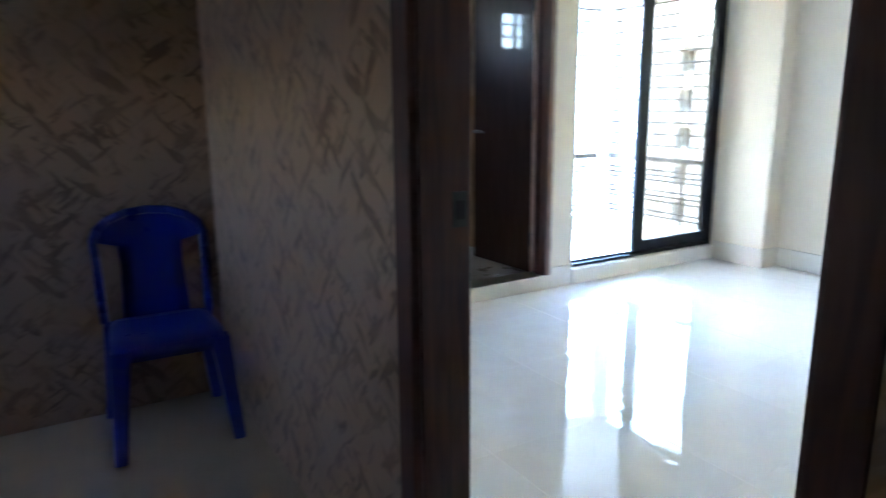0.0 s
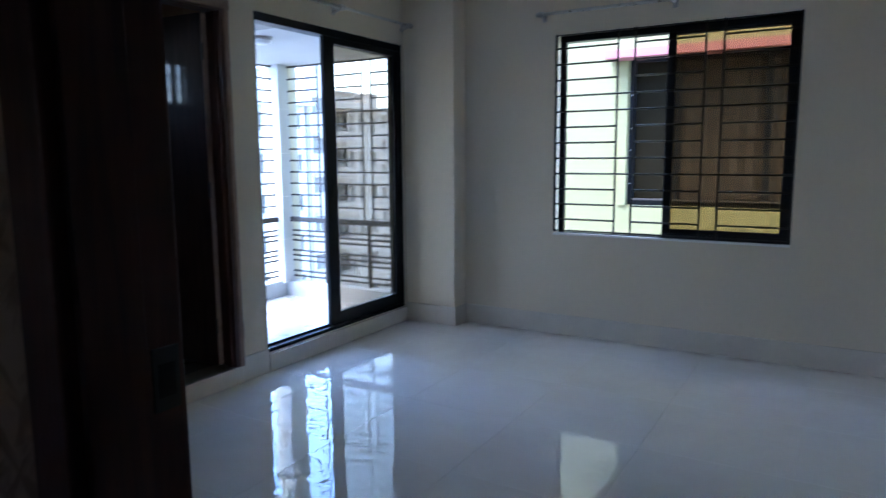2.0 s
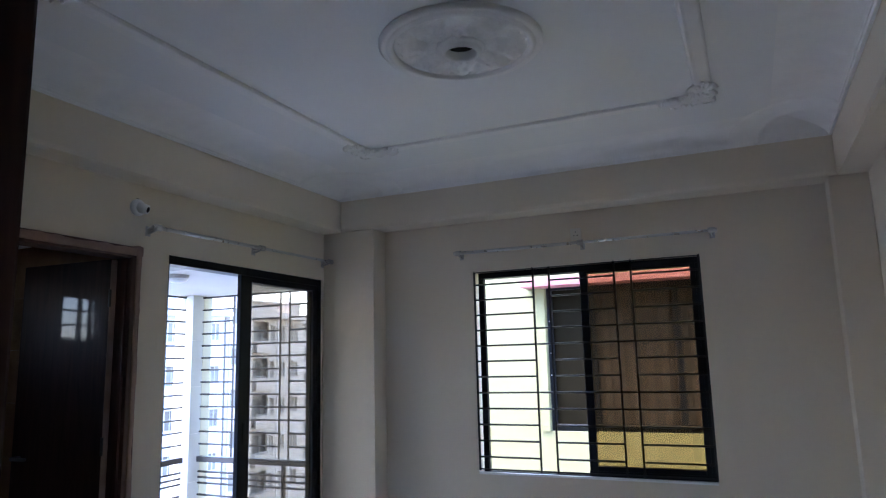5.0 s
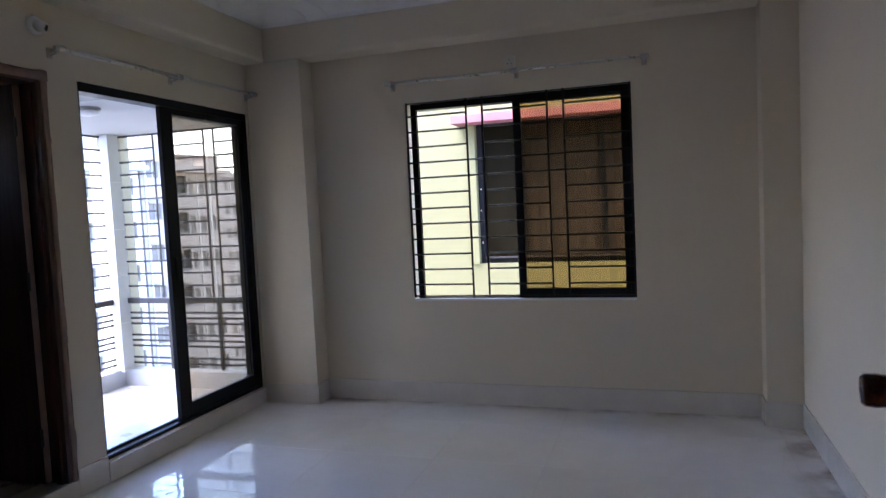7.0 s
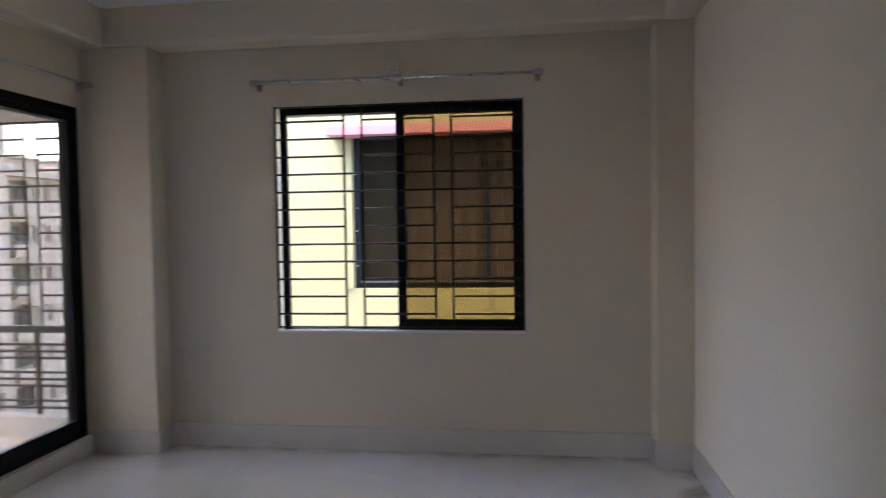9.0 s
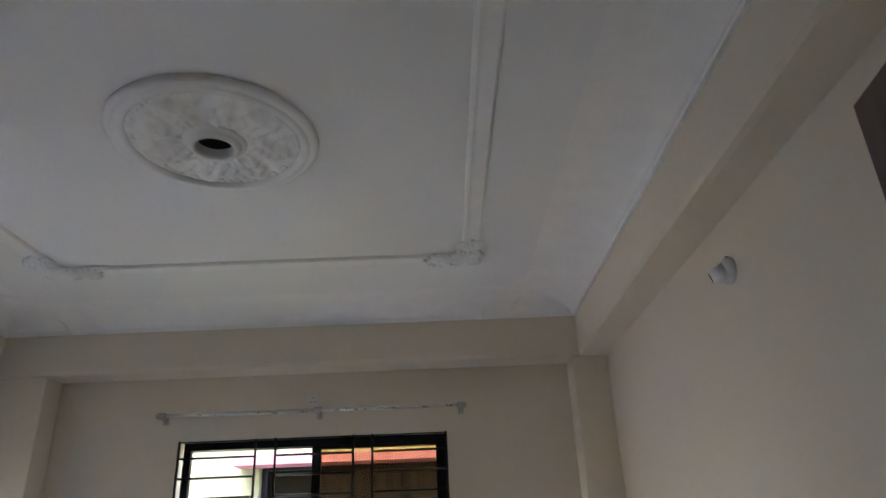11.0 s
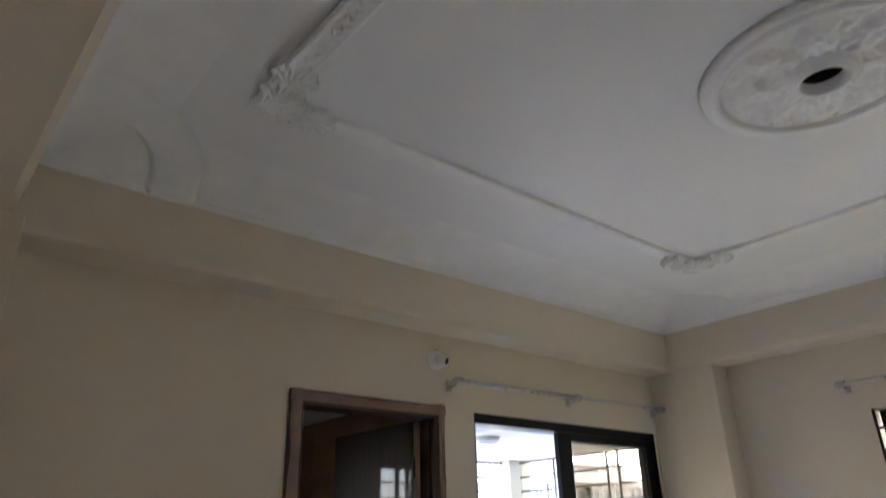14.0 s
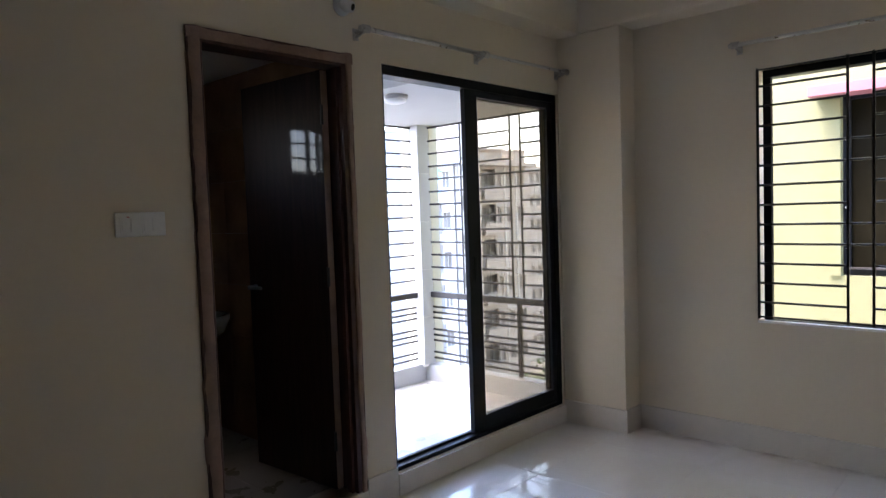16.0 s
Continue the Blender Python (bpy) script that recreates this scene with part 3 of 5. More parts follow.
# ---- balcony sliding door ----
door1 = holder("door_1", (-0.06, -0.95, SZ0), "black aluminium sliding balcony door, half slid open", "sliding door", kind="structure")
FXA, FXB = -0.105, -0.012
part("top_rail", B(FXA, FXB, SY0, SY1, SZ1 - 0.05, SZ1, bevel=0.003), BLACK_ALU, door1)
part("bottom_track", B(FXA, FXB, SY0, SY1, SZ0 - 0.003, SZ0 + 0.022, bevel=0.003), BLACK_ALU, door1)
part("track_rib", B(-0.062, -0.056, SY0, SY1, SZ0 + 0.022, SZ0 + 0.036), BLACK_ALU, door1)
part("side_frame", B(FXA, FXB, SY0, SY0 + 0.018, SZ0 + 0.022, SZ1 - 0.05), BLACK_ALU, door1)
part("side_frame", B(FXA, FXB, SY1 - 0.045, SY1, SZ0 + 0.022, SZ1 - 0.05, bevel=0.003), BLACK_ALU, door1)


def sash(parent, x, y0, y1, z0, z1, stile, foot, along="y", tint=BRONZE, head=0.045):
    """A sliding sash: two stiles, two rails and a pane."""
    t = 0.016

    def put(nm, a0, a1, b0, b1, mat, thick=t, **kw):
        bm = B(x - thick, x + thick, a0, a1, b0, b1, **kw) if along == "y" else B(a0, a1, x - thick, x + thick, b0, b1, **kw)
        return part(nm, bm, mat, parent)
    put("stile", y0, y0 + stile[0], z0, z1, BLACK_ALU, bevel=0.003)
    put("stile", y1 - stile[1], y1, z0, z1, BLACK_ALU, bevel=0.003)
    put("bottom_rail", y0 + stile[0], y1 - stile[1], z0, z0 + foot, BLACK_ALU, bevel=0.003)
    put("head_rail", y0 + stile[0], y1 - stile[1], z1 - head, z1, BLACK_ALU, bevel=0.003)
    pane = put("pane", y0 + stile[0], y1 - stile[1], z0 + foot, z1 - head, tint, thick=0.0025)
    pane.visible_shadow = False
    pane["label"] = "bronze tinted glass pane"


sash(door1, -0.036, -1.082, SY1 - 0.03, SZ0 + 0.03, SZ1 - 0.045, (0.105, 0.06), 0.085)
sash(door1, -0.080, -0.995, SY1 - 0.03, SZ0 + 0.03, SZ1 - 0.045, (0.05, 0.04), 0.04, tint=GREY_GLASS)
part("pull_catch", B(-0.02, -0.012, -1.045, -1.02, 1.02, 1.16, bevel=0.003), BLACK_ALU, door1, "slim black pull catch")

# ---- window ----
win = holder("window_1", (1.95, 0.06, WZ0), "black aluminium sliding window, half open, behind an iron grille", "window", kind="structure")
FYA, FYB = 0.030, 0.115
part("window_frame", B(1.196, WX1, FYA, FYB, 2.090, WZ1 - 0.006, bevel=0.003), BLACK_ALU, win)
part("window_frame", B(1.240, 1.93, FYA, FYB - 0.02, WZ0 + 0.002, WZ0 + 0.009), BLACK_ALU, win)
part("window_frame", B(1.93, WX1, FYA, FYB - 0.02, WZ0 + 0.002, WZ0 + 0.038, bevel=0.003), BLACK_ALU, win)
part("window_frame", B(1.196, 1.238, FYA, FYA + 0.034, WZ0 + 0.002, 2.090, bevel=0.003), BLACK_ALU, win)
part("window_frame", B(WX1 - 0.036, WX1, FYA, FYB, WZ0 + 0.038, 2.090, bevel=0.003), BLACK_ALU, win)
sash(win, 0.050, 1.932, WX1 - 0.030, WZ0 + 0.036, 2.098, (0.052, 0.038), 0.030, along="x", tint=AMBER, head=0.024)
sash(win, 0.084, 1.926, WX1 - 0.030, WZ0 + 0.036, 2.098, (0.044, 0.034), 0.028, along="x", tint=GREY_GLASS, head=0.022)
part("window_sill", B(WX0 + 0.002, WX1 - 0.002, -0.004, FYA, WZ0 - 0.010, WZ0 + 0.004, bevel=0.002), PLASTER, win, "thin white plaster sill")

grille = holder("window_grille", (1.95, 0.012, WZ0), "black iron security grille with paired uprights", "window grille")
V = [1.177, 1.614, 1.728, 2.172, 2.281, 2.704]
GY = 0.004
for x in V:
    part("upright", B(x - 0.0065, x + 0.0065, GY - 0.004, GY + 0.004, WZ0 + 0.014, WZ1 + 0.006), IRON, grille)
rows_z = [2.045 - 0.1086 * k for k in range(12)]
for k, z in enumerate(rows_z):
    spans = [(V[0], V[5])] if k in (3, 4, 7, 8) else [(V[0], V[1]), (V[2], V[3]), (V[4], V[5])]
    for a, b in spans:
        part("bar", rod(bmesh.new(), (a, GY + 0.006, z), (b, GY + 0.006, z), 0.0065, 8), IRON, grille, smooth=True)
for z in (WZ0 + 0.024, WZ1 - 0.002):
    part("bar", B(V[0], V[5], GY - 0.003, GY + 0.003, z - 0.005, z + 0.005), IRON, grille)


# ---- curtain rods ----
def curtain_rod(a, b, out, label):
    """A telescopic steel tube in three wall brackets; out is the way from the wall."""
    a, b, out = Vector(a), Vector(b), Vector(out)
    th = holder("curtain_rod", tuple((a + b) / 2), label, "curtain rod", "curtain rods")
    d = (b - a).normalized()
    mid = a + (b - a) * 0.52
    part("tube", rod(bmesh.new(), a, mid, 0.0115, 14), CHROME, th, smooth=True)
    part("inner_tube", rod(bmesh.new(), mid, b, 0.0092, 14), CHROME, th, smooth=True)
    for p in (a + d * 0.015, mid, b - d * 0.015):
        wall_at = p - out
        bm = bmesh.new()
        side = 0.016 * Vector((abs(d.x), abs(d.y), 0)) + 0.003 * Vector((abs(out.normalized().x), abs(out.normalized().y), 0))
        lo_, hi_ = wall_at + out * 0.04 - side - Vector((0, 0, 0.040)), wall_at + out * 0.04 + side + Vector((0, 0, 0.014))
        box(bm, lo_.x, hi_.x, lo_.y, hi_.y, lo_.z, hi_.z, bevel=0.002)
        rod(bm, wall_at, p, 0.010, 10)
        rod(bm, p - d * 0.020, p + d * 0.020, 0.0185, 14)
        rod(bm, wall_at + Vector((0, 0, -0.028)), p + Vector((0, 0, -0.008)), 0.007, 8)
        part("bracket", bm, STEEL_DULL, th, "dull grey moulded bracket", smooth=False)
    for p, s in ((a, -1), (b, 1)):
        part("end_cap", rod(bmesh.new(), p, p + d * s * 0.018, 0.0165, 14, 0.012), STEEL_DULL, th)


curtain_rod((0.075, -1.882, 2.267), (0.075, -0.186, 2.283), (0.075, 0, 0), "steel curtain rod on brackets above the balcony door")
curtain_rod((1.072, -0.075, 2.275), (2.812, -0.075, 2.273), (0, -0.075, 0), "steel curtain rod on brackets above the window")


# ---- small wall fittings ----
def lamp_holder(at, out, label):
    """A white batten lamp holder: round base, slanting socket, its mouth's shade painted as a dark disc."""
    at, out = Vector(at), Vector(out)
    th = holder("lamp_holder", tuple(at), label, "lamp holder", "wall lamp holders")
    q = out.to_track_quat("Z", "Y").to_matrix().to_4x4()
    part("base", lathe(bmesh.new(), [(0.0001, 0.0), (0.046, 0.0), (0.046, 0.012), (0.038, 0.024), (0.0001, 0.026)], at, 28, q), WHITE_PLASTIC, th, smooth=True)
    tip = at + out * 0.058 + Vector((0, 0, -0.014)) + Vector((0, 1, 0)) * 0.022
    part("socket", rod(bmesh.new(), at + out * 0.015, tip, 0.031, 22, 0.025), WHITE_PLASTIC, th, smooth=True)
    d = (tip - at - out * 0.015).normalized()
    part("socket_mouth", rod(bmesh.new(), tip - d * 0.001, tip + d * 0.002, 0.016, 18), HOLE_SHADE, th, "socket mouth with its shade painted dark")
    part("wire_cover", rod(bmesh.new(), at + Vector((0, 0, 0.03)), at + Vector((0, 0, 0.05)) + out * 0.004, 0.008, 8), GREY_PLASTIC, th)


lamp_holder((0.0, -1.945, 2.372), (1, 0, 0), "white plastic lamp holder without a bulb beside the rod")
lamp_holder((XR, -1.925, 2.325), (-1, 0, 0), "white plastic lamp holder without a bulb on plain wall")

plate = holder("socket_plate", (1.935, -0.005, 2.345), "small white socket plate above the window rod", "socket plate")
part("plate", B(1.898, 1.972, -0.010, 0.0, 2.305, 2.385, bevel=0.003), CREAM_PLASTIC, plate)
for dx, dz in ((-0.012, -0.01), (0.012, -0.01), (0.0, 0.014)):
    part("pin_hole", rod(bmesh.new(), (1.935 + dx, -0.0115, 2.345 + dz), (1.935 + dx, -0.0095, 2.345 + dz), 0.0035, 8), HOLE_SHADE, plate)

sw = holder("switch_plate", (0.006, -2.91, 1.405), "white double switch plate beside the bathroom door", "light switch")
part("plate", B(0.0, 0.010, -3.0, -2.82, 1.362, 1.45, bevel=0.004), WHITE_PLASTIC, sw)
for y0 in (-2.985, -2.908):
    part("module_frame", B(0.010, 0.013, y0, y0 + 0.072, 1.376, 1.436, bevel=0.001), WHITE_PLASTIC, sw)
    for k in range(2):
        part("rocker", B(0.0125, 0.0150, y0 + 0.006 + 0.031 * k, y0 + 0.034 + 0.031 * k, 1.382, 1.43, bevel=0.002), WHITE_PLASTIC, sw)
part("indicator", B(0.0125, 0.0145, -2.962, -2.952, 1.4315, 1.4345), RED_LED, sw, "tiny red indicator lamp")


# ---- bathroom door ----
bdoor = holder("door_2", (-0.05, -2.3, BZ0), "dark varnished bathroom door standing open in a worn frame", "door", kind="structure")
fw = 0.062
part("jamb", B(-0.10, 0.016, BY0, BY0 + fw, BZ0, BZ1, bevel=0.005), FRAME_RED, bdoor, "dark reddish timber jamb")
part("jamb", B(-0.10, 0.016, BY1 - fw, BY1, BZ0, BZ1, bevel=0.005), FRAME_RED, bdoor, "dark reddish timber jamb")
part("head", B(-0.10, 0.016, BY0 + fw, BY1 - fw, BZ1 - fw, BZ1, bevel=0.005), FRAME_RED, bdoor, "dark reddish timber head")


def worn_strip(along_z, c, side, lo, hi, width, seed):
    """A face strip whose outer edge is smeared and uneven; c is the inner edge, side the way outwards."""
    bm, pv = bmesh.new(), None
    n = int((hi - lo) / 0.025)
    for k in range(n + 1):
        q = lo + (hi - lo) * k / n
        w = width + 0.014 * noise.noise(Vector((q * 5, seed, 0))) + 0.009 * noise.noise(Vector((q * 19, seed, 4)))
        i = 0.003 * noise.noise(Vector((q * 11, seed, 9)))
        h = 0.022 + 0.003 * noise.noise(Vector((q * 14, seed, 2)))
        pts = ((c + side * i, 0.014), (c + side * i, h), (c + side * (i + 0.004), h + 0.002), (c + side * (w - 0.010), h), (c + side * w, 0.002))
        row = [bm.verts.new((x, y, q) if along_z else (x, q, y)) for y, x in pts]
        if pv:
            for j in range(4):
                bm.faces.new((pv[j], pv[j + 1], row[j + 1], row[j]))
        pv = row
    bmesh.ops.recalc_face_normals(bm, faces=bm.faces)
    return bm


part("face_strip", worn_strip(True, BY0 + fw - 0.012, -1, BZ0, BZ1 - 0.01, 0.051, 1), FRAME_WORN, bdoor, "worn face strip smeared with plaster", smooth=True)
part("face_strip", worn_strip(True, BY1 - fw + 0.026, 1, BZ0, BZ1 - 0.01, 0.038, 2), FRAME_WORN, bdoor, "worn face strip smeared with plaster", smooth=True)
part("face_strip", worn_strip(False, BZ1 - fw + 0.014, 1, BY0 - 0.004, BY1 + 0.001, 0.049, 3), FRAME_WORN, bdoor, "worn face strip smeared with plaster", smooth=True)
part("stop", B(-0.045, -0.010, BY1 - fw - 0.014, BY1 - fw, BZ0, BZ1 - fw), FRAME_WOOD, bdoor)
leaf_m = Matrix.Translation((-0.075, BY1 - fw - 0.018, 0)) @ Matrix.Rotation(radians(3.5), 4, "Z")


def leaf_bm(fn):
    bm = fn(bmesh.new())
    bm.transform(leaf_m)
    return bm


leaf = part("leaf", leaf_bm(lambda b: box(b, -0.63, 0, -0.036, 0, BZ0 + 0.015, BZ1 - fw - 0.006, bevel=0.003)), LEAF_WOOD, bdoor, "glossy dark brown flush leaf")
for z in (0.35, 1.13, 1.88):
    part("hinge", leaf_bm(lambda b: rod(b, (0.006, -0.040, z - 0.045), (0.006, -0.040, z + 0.045), 0.007, 10)), IRON_BROWN, bdoor)
part("edge_strip", leaf_bm(lambda b: box(b, -0.0, 0.004, -0.036, 0, BZ0 + 0.02, BZ1 - fw - 0.01)), FRAME_WORN, bdoor, "pale unvarnished edge strip")
part("door_handle", leaf_bm(lambda b: rod(rod(b, (-0.57, -0.036, 1.06), (-0.57, -0.085, 1.06), 0.011, 12), (-0.57, -0.082, 1.06), (-0.47, -0.082, 1.06), 0.009, 12)), GREY_PLASTIC, bdoor, smooth=True)

# ---- bathroom shell ----
BX0, BXY0, BXY1, BC = -1.62, -3.76, -1.835, 2.26
solid("bath_floor", B(BX0, -TW, BXY0, BXY1, -0.1, 0.076), GROUT, "bathroom floor bed under brown tiles", "floor", "structure")
solid("bath_ceiling", B(BX0 - 0.1, -TW, BXY0, BXY1, BC, BC + 0.1), CEIL, "low white bathroom ceiling", "ceiling", "structure")
solid("wall_bath_south", B(BX0 - 0.1, -TW, BXY0 - 0.1, BXY0, 0, BC), WALL, "bathroom wall", "wall", "structure")
solid("wall_bath_north", B(BX0 - 0.1, -TW - 0.001, BXY1, BXY1 + 0.12, 0, BC + 0.1), BALC_PAINT, "wall between bathroom and balcony", "wall", "structure")
VY0, VY1, VZ0, VZ1 = -3.64, -3.20, 1.74, 2.08
wall_with_opening("wall_bath_west", "x", BX0 - 0.1, BX0, BXY0, BXY1, BC, [(VY0, VY1, VZ0, VZ1)], WALL, "bathroom outer wall with a small vent window")
vent = holder("window_2", (BX0 - 0.04, -3.35, VZ0), "small barred bathroom vent window", "window", kind="structure")
for y in (VY0 + 0.012, VY0 + 0.075, VY0 + 0.135, (VY0 + VY1) / 2 + 0.02, VY1 - 0.012):
    part("window_frame", B(BX0 - 0.06, BX0 - 0.03, y - 0.012, y + 0.012, VZ0, VZ1), BLACK_ALU, vent)
for z in (VZ0 + 0.012, VZ0 + 0.115, VZ0 + 0.225, VZ1 - 0.012):
    part("bar", B(BX0 - 0.028, BX0 - 0.018, VY0, VY1, z - 0.007, z + 0.007), IRON, vent)

TILE_MESH = {}


def tile_piece(name, size, at, mat, parent, gap=0.0016, thick=0.008, normal="z"):
    """One tile, sharing its mesh with those of the same size."""
    key = (name, round(size[0], 3), round(size[1], 3), normal)
    if key not in TILE_MESH:
        a, b = size[0] / 2 - gap / 2, size[1] / 2 - gap / 2
        bm = bmesh.new()
        c = 0.0006
        dims = [(a, b, 0.0), (a, b, thick - c), (a - c, b - c, thick)]
        loops = []
        for p, q, h in dims:
            pts = ((-p, -q), (p, -q), (p, q), (-p, q))
            conv = {"z": lambda u, v, h: (u, v, h), "x": lambda u, v, h: (h, u, v), "y": lambda u, v, h: (u, h, v)}[normal]
            loops.append([bm.verts.new(conv(u, v, h)) for u, v in pts])
        for l0, l1 in zip(loops, loops[1:]):
            for i in range(4):
                bm.faces.new((l0[i], l0[(i + 1) % 4], l1[(i + 1) % 4], l1[i]))
        bm.faces.new(loops[-1])
        TILE_MESH[key] = mesh(name, bm, mat)
    ob = new(name, TILE_MESH[key])
    ob.location = at
    ob.parent = parent
    return ob


# washbasin
basin = holder("washbasin", (-1.36, -2.05, 0.0), "white ceramic washbasin on a pedestal", "washbasin")
bowl = bmesh.new()
lathe(bowl, [(0.0001, -0.10), (0.08, -0.10), (0.17, -0.045), (0.20, 0.0), (0.235, 0.0), (0.24, -0.02), (0.20, -0.10), (0.10, -0.16), (0.0001, -0.165)], (0, 0, 0), 32)
bowl.transform(Matrix.Translation((-1.36, -2.05, 0.85)) @ Matrix.Diagonal((0.95, 0.8, 1, 1)))
part("bowl", bowl, PORCELAIN, basin, smooth=True)
part("pedestal", lathe(bmesh.new(), [(0.11, 0.076), (0.10, 0.12), (0.075, 0.3), (0.075, 0.6), (0.10, 0.70)], (-1.38, -2.05, 0), 24), PORCELAIN, basin, smooth=True)
part("tap", rod(rod(bmesh.new(), (-1.52, -2.05, 0.85), (-1.52, -2.05, 0.96), 0.013, 12), (-1.52, -2.05, 0.95), (-1.40, -2.05, 0.93), 0.010, 12), CHROME, basin, smooth=True)

# ---- entrance frame and door ----
ent = holder("door_3", (2.7, -4.12, 0), "dark brown timber entrance door frame with strike plate", "door frame", kind="structure")
JL, JR = 2.307, 3.143
part("jamb", B(DX0, JL, YH - 0.006, YB + 0.004, 0, DZ1, bevel=0.005), FRAME_WOOD, ent)
part("jamb", B(JR, DX1, YH - 0.006, YB + 0.004, 0, DZ1, bevel=0.005), FRAME_WOOD, ent)
part("head", B(JL, JR, YH - 0.006, YB + 0.004, 2.08, DZ1, bevel=0.005), FRAME_WOOD, ent)
part("stop", B(JL, JL + 0.012, YH + 0.012, YH + 0.085, 0, 2.08, bevel=0.002), FRAME_WOOD, ent)
part("stop", B(JR - 0.012, JR, YH + 0.012, YH + 0.085, 0, 2.08, bevel=0.002), FRAME_WOOD, ent)
strike = part("strike_plate", B(JL - 0.001, JL + 0.0025, -4.132, -4.096, 1.018, 1.094, bevel=0.001), IRON_BROWN, ent, "dull brown steel strike plate")
part("latch_hole", B(JL + 0.002, JL + 0.0035, -4.125, -4.103, 1.035, 1.075), HOLE_SHADE, ent, "latch hole with its shade painted dark")

leaf_at = Vector((3.160, YB + 0.022, 0))
ang = math.atan2(-3.21 - leaf_at.y, 3.261 - leaf_at.x)
EL = 0.865
em = Matrix.Translation(leaf_at) @ Matrix.Rotation(ang, 4, "Z")


def ebm(bm):
    bm.transform(em)
    return bm


edoor = holder("entrance_door", (3.2, -3.65, 0), "brown timber panel door standing open beside the wall", "door")
part("stile", ebm(B(0, 0.12, -0.04, 0, 0.012, 2.07, bevel=0.003)), DOOR_WOOD, edoor)
part("stile", ebm(B(EL - 0.12, EL, -0.04, 0, 0.012, 2.07, bevel=0.003)), DOOR_WOOD, edoor)
for z0, z1 in ((0.012, 0.22), (0.86, 1.02), (1.93, 2.07)):
    part("rail", ebm(B(0.12, EL - 0.12, -0.039, -0.001, z0, z1, bevel=0.002)), DOOR_WOOD, edoor)
for z0, z1 in ((0.22, 0.86), (1.02, 1.93)):
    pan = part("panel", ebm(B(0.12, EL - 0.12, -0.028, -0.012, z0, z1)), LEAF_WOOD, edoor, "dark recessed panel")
    bead = bmesh.new()
    for side in (0.0005, -0.0405):
        y0, y1 = (-0.012, side) if side > 0 else (side, -0.028)
        box(bead, 0.12, 0.15, y0, y1, z0, z1, bevel=0.004)
        box(bead, EL - 0.15, EL - 0.12, y0, y1, z0, z1, bevel=0.004)
        box(bead, 0.15, EL - 0.15, y0, y1, z0, z0 + 0.03, bevel=0.004)
        box(bead, 0.15, EL - 0.15, y0, y1, z1 - 0.03, z1, bevel=0.004)
    part("panel_bead", ebm(bead), DOOR_WOOD, edoor)
    # carved leaf sprays
    carve = bmesh.new()
    rnd = random.Random(5)
    zc = (z0 + z1) / 2
    for side, yy in ((1, -0.010), (-1, -0.030)):
        for k in range(30):
            t = k / 29
            a = t * 9
            r = 0.05 + 0.14 * t
            m = Matrix.Translation((EL / 2 + r * math.cos(a), yy, zc + (z1 - z0) * 0.42 * (2 * t - 1))) @ Matrix.Rotation(a + 0.8, 4, "Y") @ Matrix.Diagonal((0.045, 0.010, 0.013, 1))
            bmesh.ops.create_uvsphere(carve, u_segments=8, v_segments=5, radius=1, matrix=m)
    part("carving", ebm(carve), DOOR_WOOD, edoor, "carved leaf spray", smooth=True)
ky = EL - 0.065
for s, y0 in ((1, 0.0), (-1, -0.04)):
    kb = bmesh.new()
    kn = Matrix.Translation((ky, y0, 1.061)) @ Matrix.Rotation(radians(-90 * s), 4, "X")
    lathe(kb, [(0.0001, 0.0), (0.025, 0.0), (0.025, 0.005), (0.015, 0.009), (0.014, 0.027), (0.022, 0.031), (0.027, 0.037), (0.028, 0.051), (0.027, 0.066), (0.022, 0.072), (0.0001, 0.074)], (0, 0, 0), 44)
    kb.transform(kn)
    part("door_knob", ebm(kb), KNOB_WOOD, edoor, "round amber varnished door knob", smooth=True)
part("lock_plate", ebm(B(EL, EL + 0.002, -0.03, -0.01, 0.97, 1.12)), CHROME, edoor)

# ---- hall ----
HX0, HX1, HY0 = 0.50, 4.9, -6.6
wall_with_opening("wall_hall_north", "y", YH, YH + 0.012, HX0, HX1, 2.8, [(DX0, DX1, 0, DZ1)], HALL_TILE, "hall wall clad in feather-print tiles")
solid("wall_hall_west", B(HX0 - TW, HX0, HY0, YH + 0.012, 0, 2.8), HALL_TILE_X, "hall wall clad in feather-print tiles behind the chair", "wall", "structure")
# the small hole is added, out of view, to let skylight into the hall
wall_with_opening("wall_hall_south_light_gap", "y", HY0 - TW, HY0, HX0 - TW, HX1, 2.8, [(0.80, 1.03, 1.20, 1.46)], WALL, "plain hall wall")
solid("hall_floor", B(HX0, HX1 + 0.5, HY0, YH, -0.12, 0.0), HALL_FLOOR, "dull tan tiled hall floor", "floor", "structure")
solid("hall_ceiling", B(HX0 - TW, HX1 + 0.5, HY0 - TW, YH + 0.012, 2.8, 2.9), CEIL, "white hall ceiling", "ceiling", "structure")
solid("wall_hall_east", B(HX1, HX1 + TW, HY0 - TW, YH + 0.012, 0, 2.8), WALL, "plain hall wall", "wall", "structure")


